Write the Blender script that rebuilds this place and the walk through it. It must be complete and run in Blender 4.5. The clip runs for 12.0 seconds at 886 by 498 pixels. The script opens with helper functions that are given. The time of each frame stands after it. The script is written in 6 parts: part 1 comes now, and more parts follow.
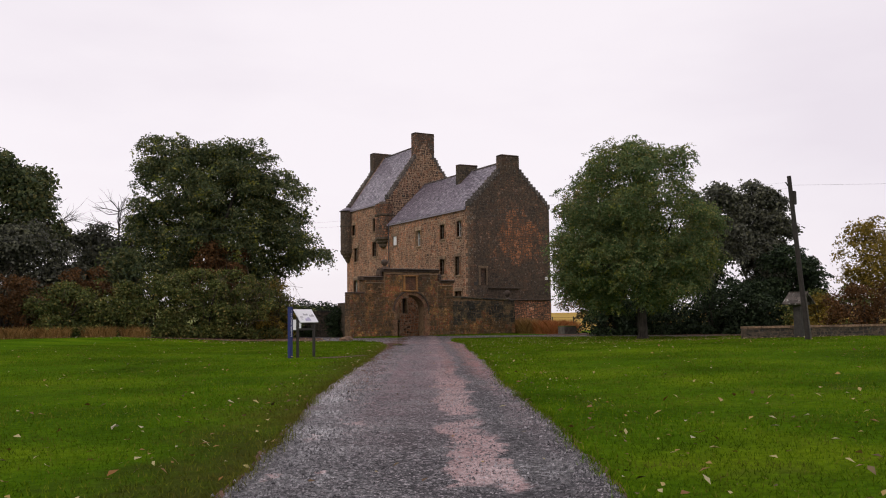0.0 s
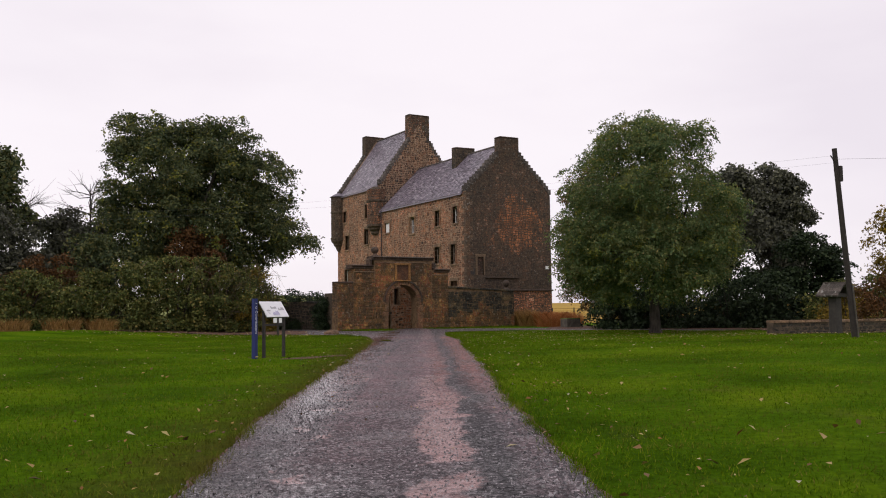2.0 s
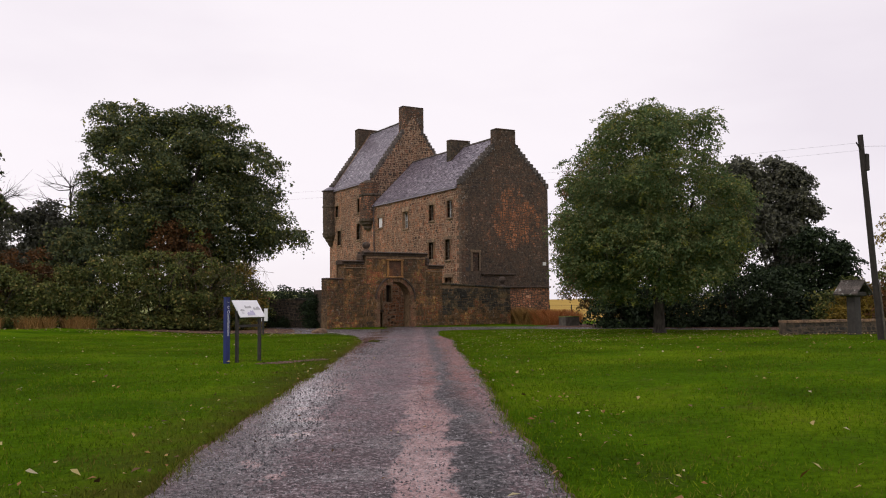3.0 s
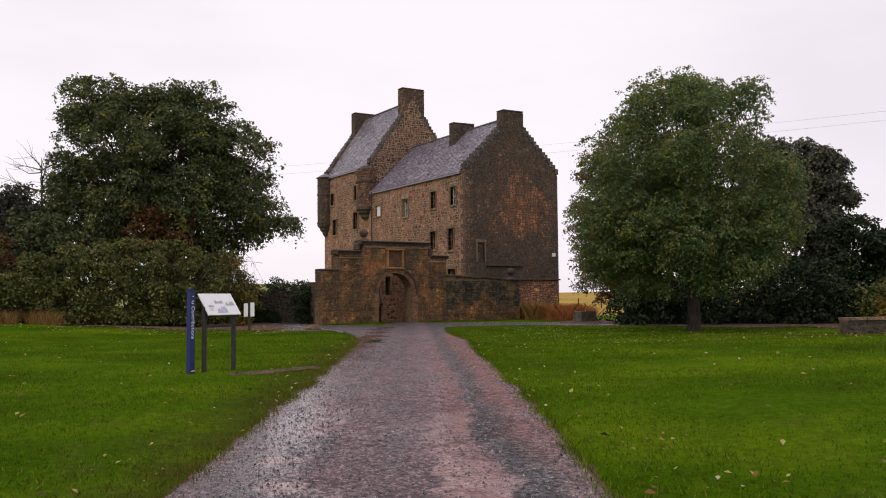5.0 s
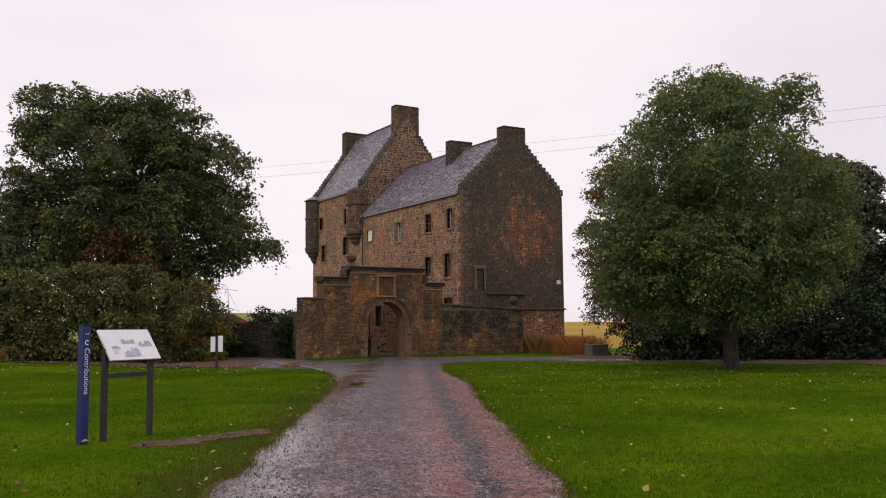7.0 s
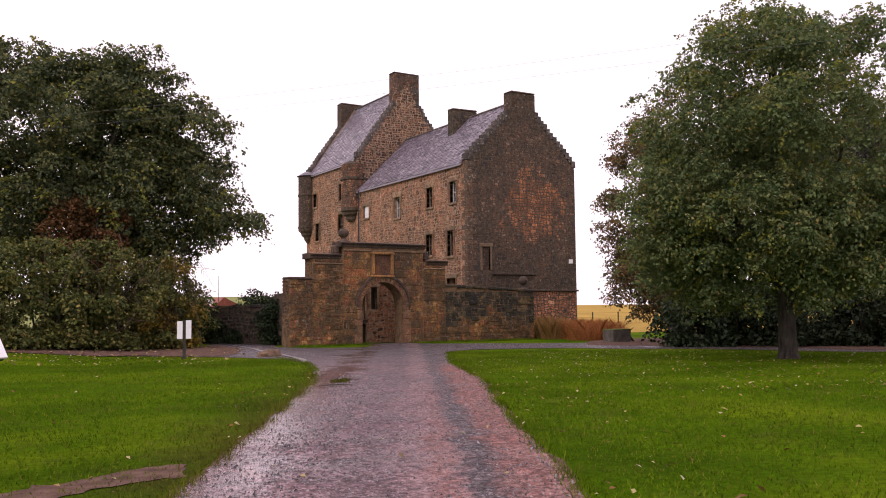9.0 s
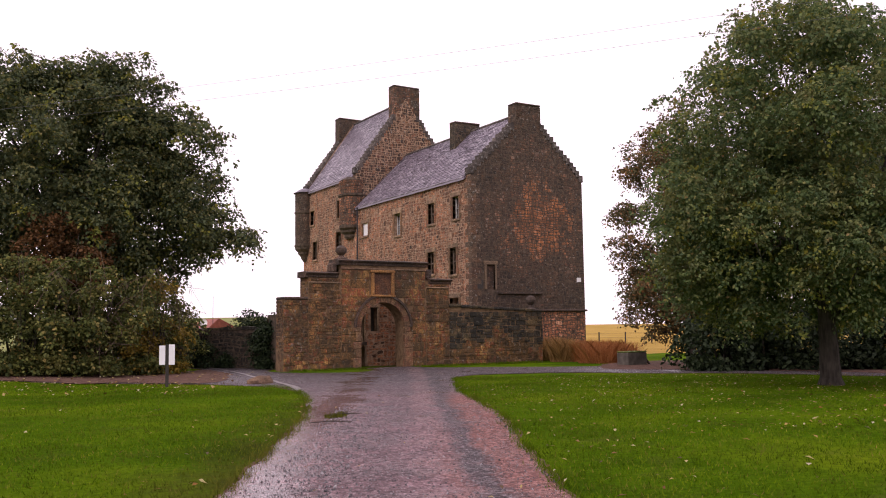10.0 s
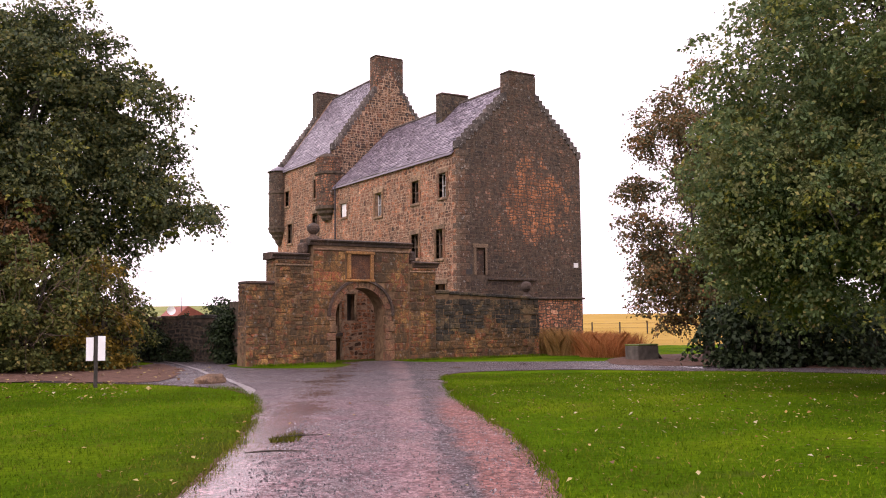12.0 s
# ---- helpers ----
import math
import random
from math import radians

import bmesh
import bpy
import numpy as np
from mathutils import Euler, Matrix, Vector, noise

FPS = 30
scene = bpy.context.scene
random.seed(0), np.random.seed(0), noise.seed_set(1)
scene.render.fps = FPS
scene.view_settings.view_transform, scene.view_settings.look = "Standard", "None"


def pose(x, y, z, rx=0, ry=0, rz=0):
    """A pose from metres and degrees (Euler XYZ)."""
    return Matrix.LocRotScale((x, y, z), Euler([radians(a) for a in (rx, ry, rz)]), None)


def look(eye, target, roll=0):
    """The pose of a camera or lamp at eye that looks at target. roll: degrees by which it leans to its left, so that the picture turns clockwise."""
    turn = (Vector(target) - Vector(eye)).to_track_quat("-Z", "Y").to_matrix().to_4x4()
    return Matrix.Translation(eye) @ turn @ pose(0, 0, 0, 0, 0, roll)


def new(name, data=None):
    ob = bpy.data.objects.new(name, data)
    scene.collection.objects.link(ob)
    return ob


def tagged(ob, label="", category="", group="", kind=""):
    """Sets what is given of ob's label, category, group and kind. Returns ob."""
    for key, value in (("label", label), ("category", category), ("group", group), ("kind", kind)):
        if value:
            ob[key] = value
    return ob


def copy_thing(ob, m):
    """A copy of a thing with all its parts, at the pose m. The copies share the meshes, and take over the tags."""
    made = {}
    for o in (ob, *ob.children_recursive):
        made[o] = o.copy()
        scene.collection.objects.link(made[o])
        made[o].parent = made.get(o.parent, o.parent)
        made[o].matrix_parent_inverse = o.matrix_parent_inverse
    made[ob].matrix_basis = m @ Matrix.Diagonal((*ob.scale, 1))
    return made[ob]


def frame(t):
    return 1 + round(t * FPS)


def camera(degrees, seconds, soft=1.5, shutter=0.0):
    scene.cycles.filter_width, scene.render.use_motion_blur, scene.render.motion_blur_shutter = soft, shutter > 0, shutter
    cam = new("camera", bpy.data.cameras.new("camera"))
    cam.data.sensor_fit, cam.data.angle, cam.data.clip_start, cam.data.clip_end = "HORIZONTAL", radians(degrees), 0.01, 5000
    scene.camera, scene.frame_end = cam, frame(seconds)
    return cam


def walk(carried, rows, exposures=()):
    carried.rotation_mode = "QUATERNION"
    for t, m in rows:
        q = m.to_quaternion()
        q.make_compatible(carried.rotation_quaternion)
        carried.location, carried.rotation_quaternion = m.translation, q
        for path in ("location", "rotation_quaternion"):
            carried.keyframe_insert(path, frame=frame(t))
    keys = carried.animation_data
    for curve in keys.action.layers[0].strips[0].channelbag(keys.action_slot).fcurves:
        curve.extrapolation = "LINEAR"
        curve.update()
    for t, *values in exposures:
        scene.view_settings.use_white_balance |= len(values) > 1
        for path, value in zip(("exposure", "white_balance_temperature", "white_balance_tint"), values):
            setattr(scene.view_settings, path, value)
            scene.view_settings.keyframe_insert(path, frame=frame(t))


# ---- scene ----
cam = camera(53.4, 12.0, soft=1.05)
PATH = [
    (0, (0.175, -0.346, 1.086), (1.188, 1.371, 1.246), -0.8),
    (0.5, (0.677, 0.545, 1.11), (1.682, 2.268, 1.25), -0.7),
    (1, (1.168, 1.31, 1.143), (2.175, 3.032, 1.281), -0.7),
    (1.5, (1.7, 2.108, 1.187), (2.713, 3.827, 1.325), -0.7),
    (2, (2.28, 2.946, 1.2), (3.3, 4.661, 1.337), -0.7),
    (2.5, (2.84, 3.767, 1.245), (3.865, 5.48, 1.378), -0.6),
    (3, (3.416, 4.655, 1.29), (4.445, 6.366, 1.418), -0.6),
    (5, (5.22, 8.591, 1.335), (6.257, 10.297, 1.447), -0.5),
    (5.5, (5.771, 9.612, 1.354), (6.812, 11.316, 1.461), -0.5),
    (6, (6.371, 10.623, 1.396), (7.413, 12.326, 1.514), -0.4),
    (6.5, (7.041, 11.582, 1.432), (8.084, 13.282, 1.588), -0.6),
    (7, (7.619, 12.589, 1.454), (8.663, 14.286, 1.632), -0.5),
    (9, (9.94, 16.54, 1.43), (10.983, 18.24, 1.571), -0.6),
    (9.5, (10.454, 17.535, 1.465), (11.496, 19.239, 1.562), -0.7),
    (10, (10.94, 18.553, 1.503), (11.984, 20.249, 1.689), -0.8),
    (10.5, (11.473, 19.536, 1.501), (12.528, 21.225, 1.698), -0.7),
    (11, (12.046, 20.511, 1.508), (13.111, 22.193, 1.703), -0.7),
    (11.5, (12.562, 21.487, 1.481), (13.635, 23.166, 1.652), -0.7),
    (12, (13.13, 22.359, 1.527), (14.208, 24.036, 1.688), -0.6),
]
EXPOSURE = [(0.0, -0.14, 6500, 11), (1.5, -0.12, 6500, 11), (3.0, -0.1, 6500, 11), (5.0, -0.07, 6500, 11), (6.0, -0.02, 6500, 11), (6.5, -0.16, 6550, 12), (7.2, -0.12, 6600, 12), (9.0, 0.36, 6700, 25), (9.5, 0.6, 6700, 26), (10.0, 0.36, 6680, 26), (10.5, 0.35, 6680, 26), (11.0, 0.38, 6680, 26), (11.5, 0.62, 6680, 27), (12.0, 0.85, 6700, 28)]
walk(cam, [(t, look(eye, target, roll)) for t, eye, target, roll in PATH], EXPOSURE)

# ---- world, sun, exposure ----
world = bpy.data.worlds.new("overcast")
scene.world = world
world.use_nodes = True
wn = world.node_tree.nodes
wl = world.node_tree.links
sky = wn.new("ShaderNodeTexSky")
sky.sky_type = "NISHITA"
sky.sun_disc = False
sky.sun_elevation = radians(48)
sky.sun_rotation = radians(-75)
wtc = wn.new("ShaderNodeTexCoord")
wmap = wn.new("ShaderNodeMapping")
wmap.inputs["Scale"].default_value = (1.0, 1.0, 3.2)
wnoise = wn.new("ShaderNodeTexNoise")
wnoise.inputs["Scale"].default_value = 1.6
wnoise.inputs["Detail"].default_value = 5.0
wramp = wn.new("ShaderNodeValToRGB")
wramp.color_ramp.elements[0].position = 0.34
wramp.color_ramp.elements[0].color = (7.9, 7.25, 7.8, 1)
wramp.color_ramp.elements[1].position = 0.62
wramp.color_ramp.elements[1].color = (9.1, 8.5, 8.85, 1)
wmix = wn.new("ShaderNodeMixRGB")
wmix.inputs[0].default_value = 0.93
wl.new(wtc.outputs["Generated"], wmap.inputs["Vector"])
wl.new(wmap.outputs["Vector"], wnoise.inputs["Vector"])
wl.new(wnoise.outputs["Fac"], wramp.inputs["Fac"])
wl.new(sky.outputs["Color"], wmix.inputs[1])
wl.new(wramp.outputs["Color"], wmix.inputs[2])
wl.new(wmix.outputs["Color"], wn["Background"].inputs["Color"])
wn["Background"].inputs["Strength"].default_value = 0.121

sun_data = bpy.data.lights.new("sun", "SUN")
sun_data.energy = 0.8
sun_data.angle = radians(25)
sun_data.color = (1.0, 0.95, 0.88)
sun = new("sun", sun_data)
sun.matrix_world = look((-30, 10, 50), (20, 30, 0))


# ---- materials ----
def mat(name, build, rough=0.8, spec=0.3):
    m = bpy.data.materials.new(name)
    m.use_nodes = True
    nt = m.node_tree
    b = nt.nodes["Principled BSDF"]
    b.inputs["Roughness"].default_value = rough
    b.inputs["Specular IOR Level"].default_value = spec
    build(nt, b)
    return m


def ramp(nt, fac, stops, interp="LINEAR"):
    r = nt.nodes.new("ShaderNodeValToRGB")
    cr = r.color_ramp
    cr.interpolation = interp
    while len(cr.elements) < len(stops):
        cr.elements.new(0.5)
    for e, (p, c) in zip(cr.elements, stops):
        e.position = p
        e.color = (*c, 1)
    nt.links.new(fac, r.inputs["Fac"])
    return r.outputs["Color"]


def tex(nt, scale, detail=4.0, stretch=(1, 1, 1), rough=0.55, shift=(0, 0, 0)):
    g = nt.nodes.new("ShaderNodeNewGeometry")
    mp = nt.nodes.new("ShaderNodeMapping")
    mp.inputs["Scale"].default_value = stretch
    mp.inputs["Location"].default_value = shift
    n = nt.nodes.new("ShaderNodeTexNoise")
    n.inputs["Scale"].default_value = scale
    n.inputs["Detail"].default_value = detail
    n.inputs["Roughness"].default_value = rough
    nt.links.new(g.outputs["Position"], mp.inputs["Vector"])
    nt.links.new(mp.outputs["Vector"], n.inputs["Vector"])
    return n.outputs["Fac"]


def cells(nt, scale, feature="F1"):
    g = nt.nodes.new("ShaderNodeNewGeometry")
    v = nt.nodes.new("ShaderNodeTexVoronoi")
    v.feature = feature
    v.inputs["Scale"].default_value = scale
    nt.links.new(g.outputs["Position"], v.inputs["Vector"])
    return v


def mix(nt, fac, a, b, mode="MIX"):
    m = nt.nodes.new("ShaderNodeMixRGB")
    m.blend_type = mode
    for sock, val in zip(m.inputs, (fac, a, b)):
        if isinstance(val, (int, float)):
            sock.default_value = val
        elif isinstance(val, tuple):
            sock.default_value = (*val, 1)
        else:
            nt.links.new(val, sock)
    return m.outputs["Color"]


def calc(nt, op, a, b=0.0):
    m = nt.nodes.new("ShaderNodeMath")
    m.operation = op
    for sock, val in zip(m.inputs, (a, b)):
        if isinstance(val, (int, float)):
            sock.default_value = val
        else:
            nt.links.new(val, sock)
    return m.outputs["Value"]


def bump(nt, b, height, strength=0.5, distance=0.02):
    n = nt.nodes.new("ShaderNodeBump")
    n.inputs["Strength"].default_value = strength
    n.inputs["Distance"].default_value = distance
    nt.links.new(height, n.inputs["Height"])
    nt.links.new(n.outputs["Normal"], b.inputs["Normal"])


def island(nt):
    return nt.nodes.new("ShaderNodeNewGeometry").outputs["Random Per Island"]


def per_object(nt):
    return nt.nodes.new("ShaderNodeObjectInfo").outputs["Random"]


def stone_mat(name, stops, stain=(0.035, 0.032, 0.028), stain_amount=0.5, single=False, lichen=0.12, patch=None):
    def build(nt, b):
        rnd = per_object(nt) if single else island(nt)
        patchy = tex(nt, 0.9, 5, (1, 1, 0.8), shift=(5, 1, 2))
        fleck = tex(nt, 4.5, 4, shift=(1, 8, 3))
        blend = calc(nt, "ADD", calc(nt, "MULTIPLY", rnd, 0.62), calc(nt, "ADD", calc(nt, "MULTIPLY", patchy, 1.7), calc(nt, "MULTIPLY", fleck, 1.3)))
        base = ramp(nt, calc(nt, "SUBTRACT", blend, 1.3), stops)
        big = tex(nt, 0.35, 5)
        grain = tex(nt, 14, 6)
        mott = tex(nt, 2.6, 5, (1, 1, 0.6))
        c = mix(nt, 0.5, base, ramp(nt, grain, [(0.3, (0.25, 0.25, 0.25)), (0.7, (0.8, 0.8, 0.8))]), "OVERLAY")
        if patch:
            # warmer rebuilt patch of masonry round one place
            g = nt.nodes.new("ShaderNodeNewGeometry")
            d = nt.nodes.new("ShaderNodeVectorMath")
            d.operation = "DISTANCE"
            d.inputs[1].default_value = patch[0]
            nt.links.new(g.outputs["Position"], d.inputs[0])
            near = calc(nt, "SUBTRACT", calc(nt, "MULTIPLY", mott, 2.6), calc(nt, "DIVIDE", d.outputs["Value"], patch[1]))
            f = ramp(nt, near, [(0.1, (0, 0, 0)), (0.5, (1, 1, 1))])
            c = mix(nt, f, c, mix(nt, 0.45, base, patch[2]))
            away = calc(nt, "ADD", calc(nt, "DIVIDE", d.outputs["Value"], 7.0), calc(nt, "MULTIPLY", calc(nt, "SUBTRACT", big, 0.5), 1.1))
            c = mix(nt, ramp(nt, away, [(0.3, (0, 0, 0)), (0.62, (0.58, 0.58, 0.58))]), c, (0.034, 0.027, 0.019))
        speck = tex(nt, 26, 3, rough=0.7, shift=(2, 5, 8))
        c = mix(nt, 0.6, c, ramp(nt, speck, [(0.36, (0.08, 0.08, 0.08)), (0.5, (0.5, 0.5, 0.5)), (0.64, (0.95, 0.95, 0.95))]), "OVERLAY")
        streak = tex(nt, 1.5, 5, (1, 1, 0.16), shift=(3, 3, 3))
        stains = ramp(nt, calc(nt, "MULTIPLY", calc(nt, "ADD", big, streak), calc(nt, "MULTIPLY", mott, 0.5)), [(0.21, (1, 1, 1)), (0.33, (0, 0, 0))])
        c = mix(nt, calc(nt, "MULTIPLY", stains, stain_amount), c, stain)
        lich = ramp(nt, tex(nt, 7.0, 3, shift=(9, 3, 1)), [(0.6, (0, 0, 0)), (0.68, (1, 1, 1))])
        c = mix(nt, calc(nt, "MULTIPLY", lich, lichen), c, (0.5, 0.5, 0.45))
        nt.links.new(c, b.inputs["Base Color"])
        bump(nt, b, mix(nt, 0.5, grain, mott), 0.9, 0.05)
    return mat(name, build, 0.85, 0.25)


WARM = [(0.0, (0.045, 0.03, 0.02)), (0.18, (0.17, 0.085, 0.045)), (0.36, (0.36, 0.175, 0.085)), (0.52, (0.12, 0.072, 0.045)), (0.68, (0.42, 0.22, 0.105)), (0.84, (0.3, 0.105, 0.06)), (1.0, (0.56, 0.37, 0.23))]
DARK = [(0.0, (0.03, 0.026, 0.02)), (0.25, (0.095, 0.068, 0.046)), (0.5, (0.18, 0.115, 0.07)), (0.7, (0.07, 0.052, 0.038)), (0.85, (0.25, 0.13, 0.075)), (1.0, (0.34, 0.26, 0.19))]
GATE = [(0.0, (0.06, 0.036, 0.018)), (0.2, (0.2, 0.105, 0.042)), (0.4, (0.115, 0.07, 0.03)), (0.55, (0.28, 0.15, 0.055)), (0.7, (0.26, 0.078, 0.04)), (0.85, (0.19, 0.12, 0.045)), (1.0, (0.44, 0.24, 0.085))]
BLACK = [(0.0, (0.016, 0.016, 0.013)), (0.4, (0.032, 0.029, 0.021)), (0.7, (0.065, 0.052, 0.032)), (1.0, (0.14, 0.1, 0.055))]
m_front = stone_mat("front_rubble", [(p, (c[0] * 1.2, c[1] * 1.0, c[2] * 0.95)) for p, c in WARM], stain_amount=0.7, lichen=0.3)
m_gable = stone_mat("gable_rubble", [(p, (c[0] * 1.2, c[1] * 1.02, c[2] * 0.95)) for p, c in DARK], stain_amount=0.65, lichen=0.25, patch=((41.9, 58.2, 7.6), 1.9, (0.68, 0.24, 0.08)))
m_tower = stone_mat("tower_rubble", [(p, (c[0] * 0.72, c[1] * 0.64, c[2] * 0.66)) for p, c in WARM], stain_amount=0.85, lichen=0.45)
m_plinth = stone_mat("plinth_rubble", [(p, (c[0] * 1.25, c[1] * 1.05, c[2])) for p, c in WARM], stain_amount=0.3)
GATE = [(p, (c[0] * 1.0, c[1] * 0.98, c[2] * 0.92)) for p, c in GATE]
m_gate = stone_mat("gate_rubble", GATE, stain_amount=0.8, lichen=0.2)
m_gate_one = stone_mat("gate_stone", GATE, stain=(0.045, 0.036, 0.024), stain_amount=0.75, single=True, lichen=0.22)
m_black = stone_mat("blackened_rubble", BLACK, stain_amount=0.6, lichen=0.12)
m_black_one = stone_mat("blackened_stone", [(0.0, BLACK[0][1]), (0.35, BLACK[1][1]), (0.6, BLACK[2][1]), (0.8, (0.1, 0.075, 0.04)), (1.0, (0.2, 0.135, 0.06))], stain_amount=0.4, single=True)
m_dress = stone_mat("dressed_sandstone", [(0.0, (0.26, 0.16, 0.09)), (0.5, (0.33, 0.22, 0.13)), (1.0, (0.24, 0.13, 0.08))], stain_amount=0.6)
m_dress_one = stone_mat("dressed_block", [(0.0, (0.16, 0.09, 0.045)), (0.4, (0.26, 0.15, 0.075)), (0.7, (0.24, 0.1, 0.055)), (1.0, (0.15, 0.1, 0.055))], stain_amount=0.5, single=True)
m_crow = stone_mat("crow_step_stone", [(0.0, (0.05, 0.042, 0.037)), (0.5, (0.1, 0.082, 0.07)), (1.0, (0.17, 0.14, 0.12))], single=True, lichen=0.5)
m_quoin = stone_mat("corner_stone", [(0.0, DARK[1][1]), (0.4, DARK[2][1]), (0.7, WARM[3][1]), (1.0, WARM[1][1])], stain_amount=0.5, single=True, lichen=0.4)
m_ochre = stone_mat("ochre_frame_stone", [(0.0, (0.3, 0.14, 0.045)), (1.0, (0.4, 0.2, 0.065))], stain_amount=0.4)
m_panel_dark = stone_mat("dark_panel_stone", [(0.0, (0.07, 0.03, 0.016)), (1.0, (0.17, 0.075, 0.035))], stain_amount=0.6)
m_cornice = stone_mat("weathered_cornice", [(0.0, (0.08, 0.05, 0.036)), (1.0, (0.12, 0.075, 0.052))], stain_amount=0.7)
m_mortar = mat("lime_mortar", lambda nt, b: (nt.links.new(ramp(nt, tex(nt, 5, 6), [(0.3, (0.15, 0.09, 0.055)), (0.7, (0.44, 0.3, 0.2))]), b.inputs["Base Color"]), bump(nt, b, tex(nt, 25, 4), 0.6)), 0.95)
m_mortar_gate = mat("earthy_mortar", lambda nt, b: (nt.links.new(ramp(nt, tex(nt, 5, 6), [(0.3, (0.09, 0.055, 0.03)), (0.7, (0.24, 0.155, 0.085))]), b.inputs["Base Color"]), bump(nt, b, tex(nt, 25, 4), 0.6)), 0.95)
m_mortar_dark = mat("soot_mortar", lambda nt, b: (nt.links.new(ramp(nt, tex(nt, 5, 6), [(0.3, (0.035, 0.028, 0.02)), (0.7, (0.13, 0.095, 0.068))]), b.inputs["Base Color"]), bump(nt, b, tex(nt, 25, 4), 0.6)), 0.95)


def slate_build(nt, b):
    c = ramp(nt, island(nt), [(0.0, (0.05, 0.04, 0.055)), (0.3, (0.19, 0.165, 0.2)), (0.6, (0.1, 0.088, 0.11)), (0.8, (0.29, 0.255, 0.295)), (1.0, (0.46, 0.42, 0.46))])
    c = mix(nt, ramp(nt, tex(nt, 0.7, 5), [(0.35, (0, 0, 0)), (0.7, (0.6, 0.6, 0.6))]), c, (0.26, 0.215, 0.26))
    c = mix(nt, ramp(nt, tex(nt, 9, 3), [(0.66, (0, 0, 0)), (0.74, (0.5, 0.5, 0.5))]), c, (0.33, 0.32, 0.3))
    nt.links.new(c, b.inputs["Base Color"])
    bump(nt, b, tex(nt, 30, 3), 0.3, 0.01)


m_slate = mat("wet_slate", slate_build, 0.36, 0.5)


def verge(nt):
    """How far the trodden brown verge reaches into the lawn on the drive's left side."""
    g = nt.nodes.new("ShaderNodeNewGeometry")
    sep = nt.nodes.new("ShaderNodeSeparateXYZ")
    nt.links.new(g.outputs["Position"], sep.inputs["Vector"])
    across = calc(nt, "SUBTRACT", calc(nt, "MULTIPLY", sep.outputs["X"], 0.863), calc(nt, "MULTIPLY", sep.outputs["Y"], 0.505))
    ragged_ = calc(nt, "ADD", across, calc(nt, "MULTIPLY", calc(nt, "SUBTRACT", tex(nt, 1.6, 5, shift=(6, 2, 0)), 0.5), 2.6))
    return ramp(nt, calc(nt, "DIVIDE", calc(nt, "MULTIPLY", ragged_, -1.0), 5.0), [(0.0, (0.0, 0.0, 0.0)), (0.3, (0.75, 0.75, 0.75)), (0.42, (0.5, 0.5, 0.5)), (0.62, (0.0, 0.0, 0.0))])


def grass_build(nt, b):
    c = ramp(nt, tex(nt, 0.28, 5), [(0.3, (0.03, 0.068, 0.002)), (0.5, (0.062, 0.125, 0.003)), (0.68, (0.12, 0.18, 0.006))])
    fine = tex(nt, 9, 6, rough=0.7)
    c = mix(nt, 0.75, c, ramp(nt, fine, [(0.28, (0.22, 0.24, 0.16)), (0.72, (0.8, 0.82, 0.6))]), "OVERLAY")
    dry = ramp(nt, tex(nt, 1.1, 5, shift=(4, 7, 0)), [(0.58, (0, 0, 0)), (0.75, (0.4, 0.4, 0.4))])
    c = mix(nt, dry, c, (0.10, 0.085, 0.025))
    c = mix(nt, verge(nt), c, (0.055, 0.04, 0.014))
    nt.links.new(c, b.inputs["Base Color"])
    bump(nt, b, tex(nt, 40, 5, rough=0.7), 0.9, 0.05)


m_grass = mat("mown_grass", grass_build, 0.95, 0.01)


def blade_build(nt, b):
    c = ramp(nt, island(nt), [(0.0, (0.036, 0.084, 0.002)), (0.4, (0.078, 0.15, 0.003)), (0.8, (0.132, 0.204, 0.005)), (0.93, (0.19, 0.22, 0.02)), (1.0, (0.25, 0.17, 0.05))])
    c = mix(nt, ramp(nt, tex(nt, 0.5, 6, rough=0.7), [(0.4, (0.0, 0.0, 0.0)), (0.62, (0.85, 0.85, 0.85))]), c, (0.04, 0.072, 0.003))
    c = mix(nt, ramp(nt, tex(nt, 1.3, 5, shift=(4, 7, 0)), [(0.52, (0, 0, 0)), (0.72, (0.55, 0.55, 0.55))]), c, (0.15, 0.12, 0.03))
    c = mix(nt, calc(nt, "MULTIPLY", verge(nt), 0.8), c, (0.1, 0.075, 0.02))
    nt.links.new(c, b.inputs["Base Color"])


m_blade = mat("grass_blade", blade_build, 0.85, 0.02)


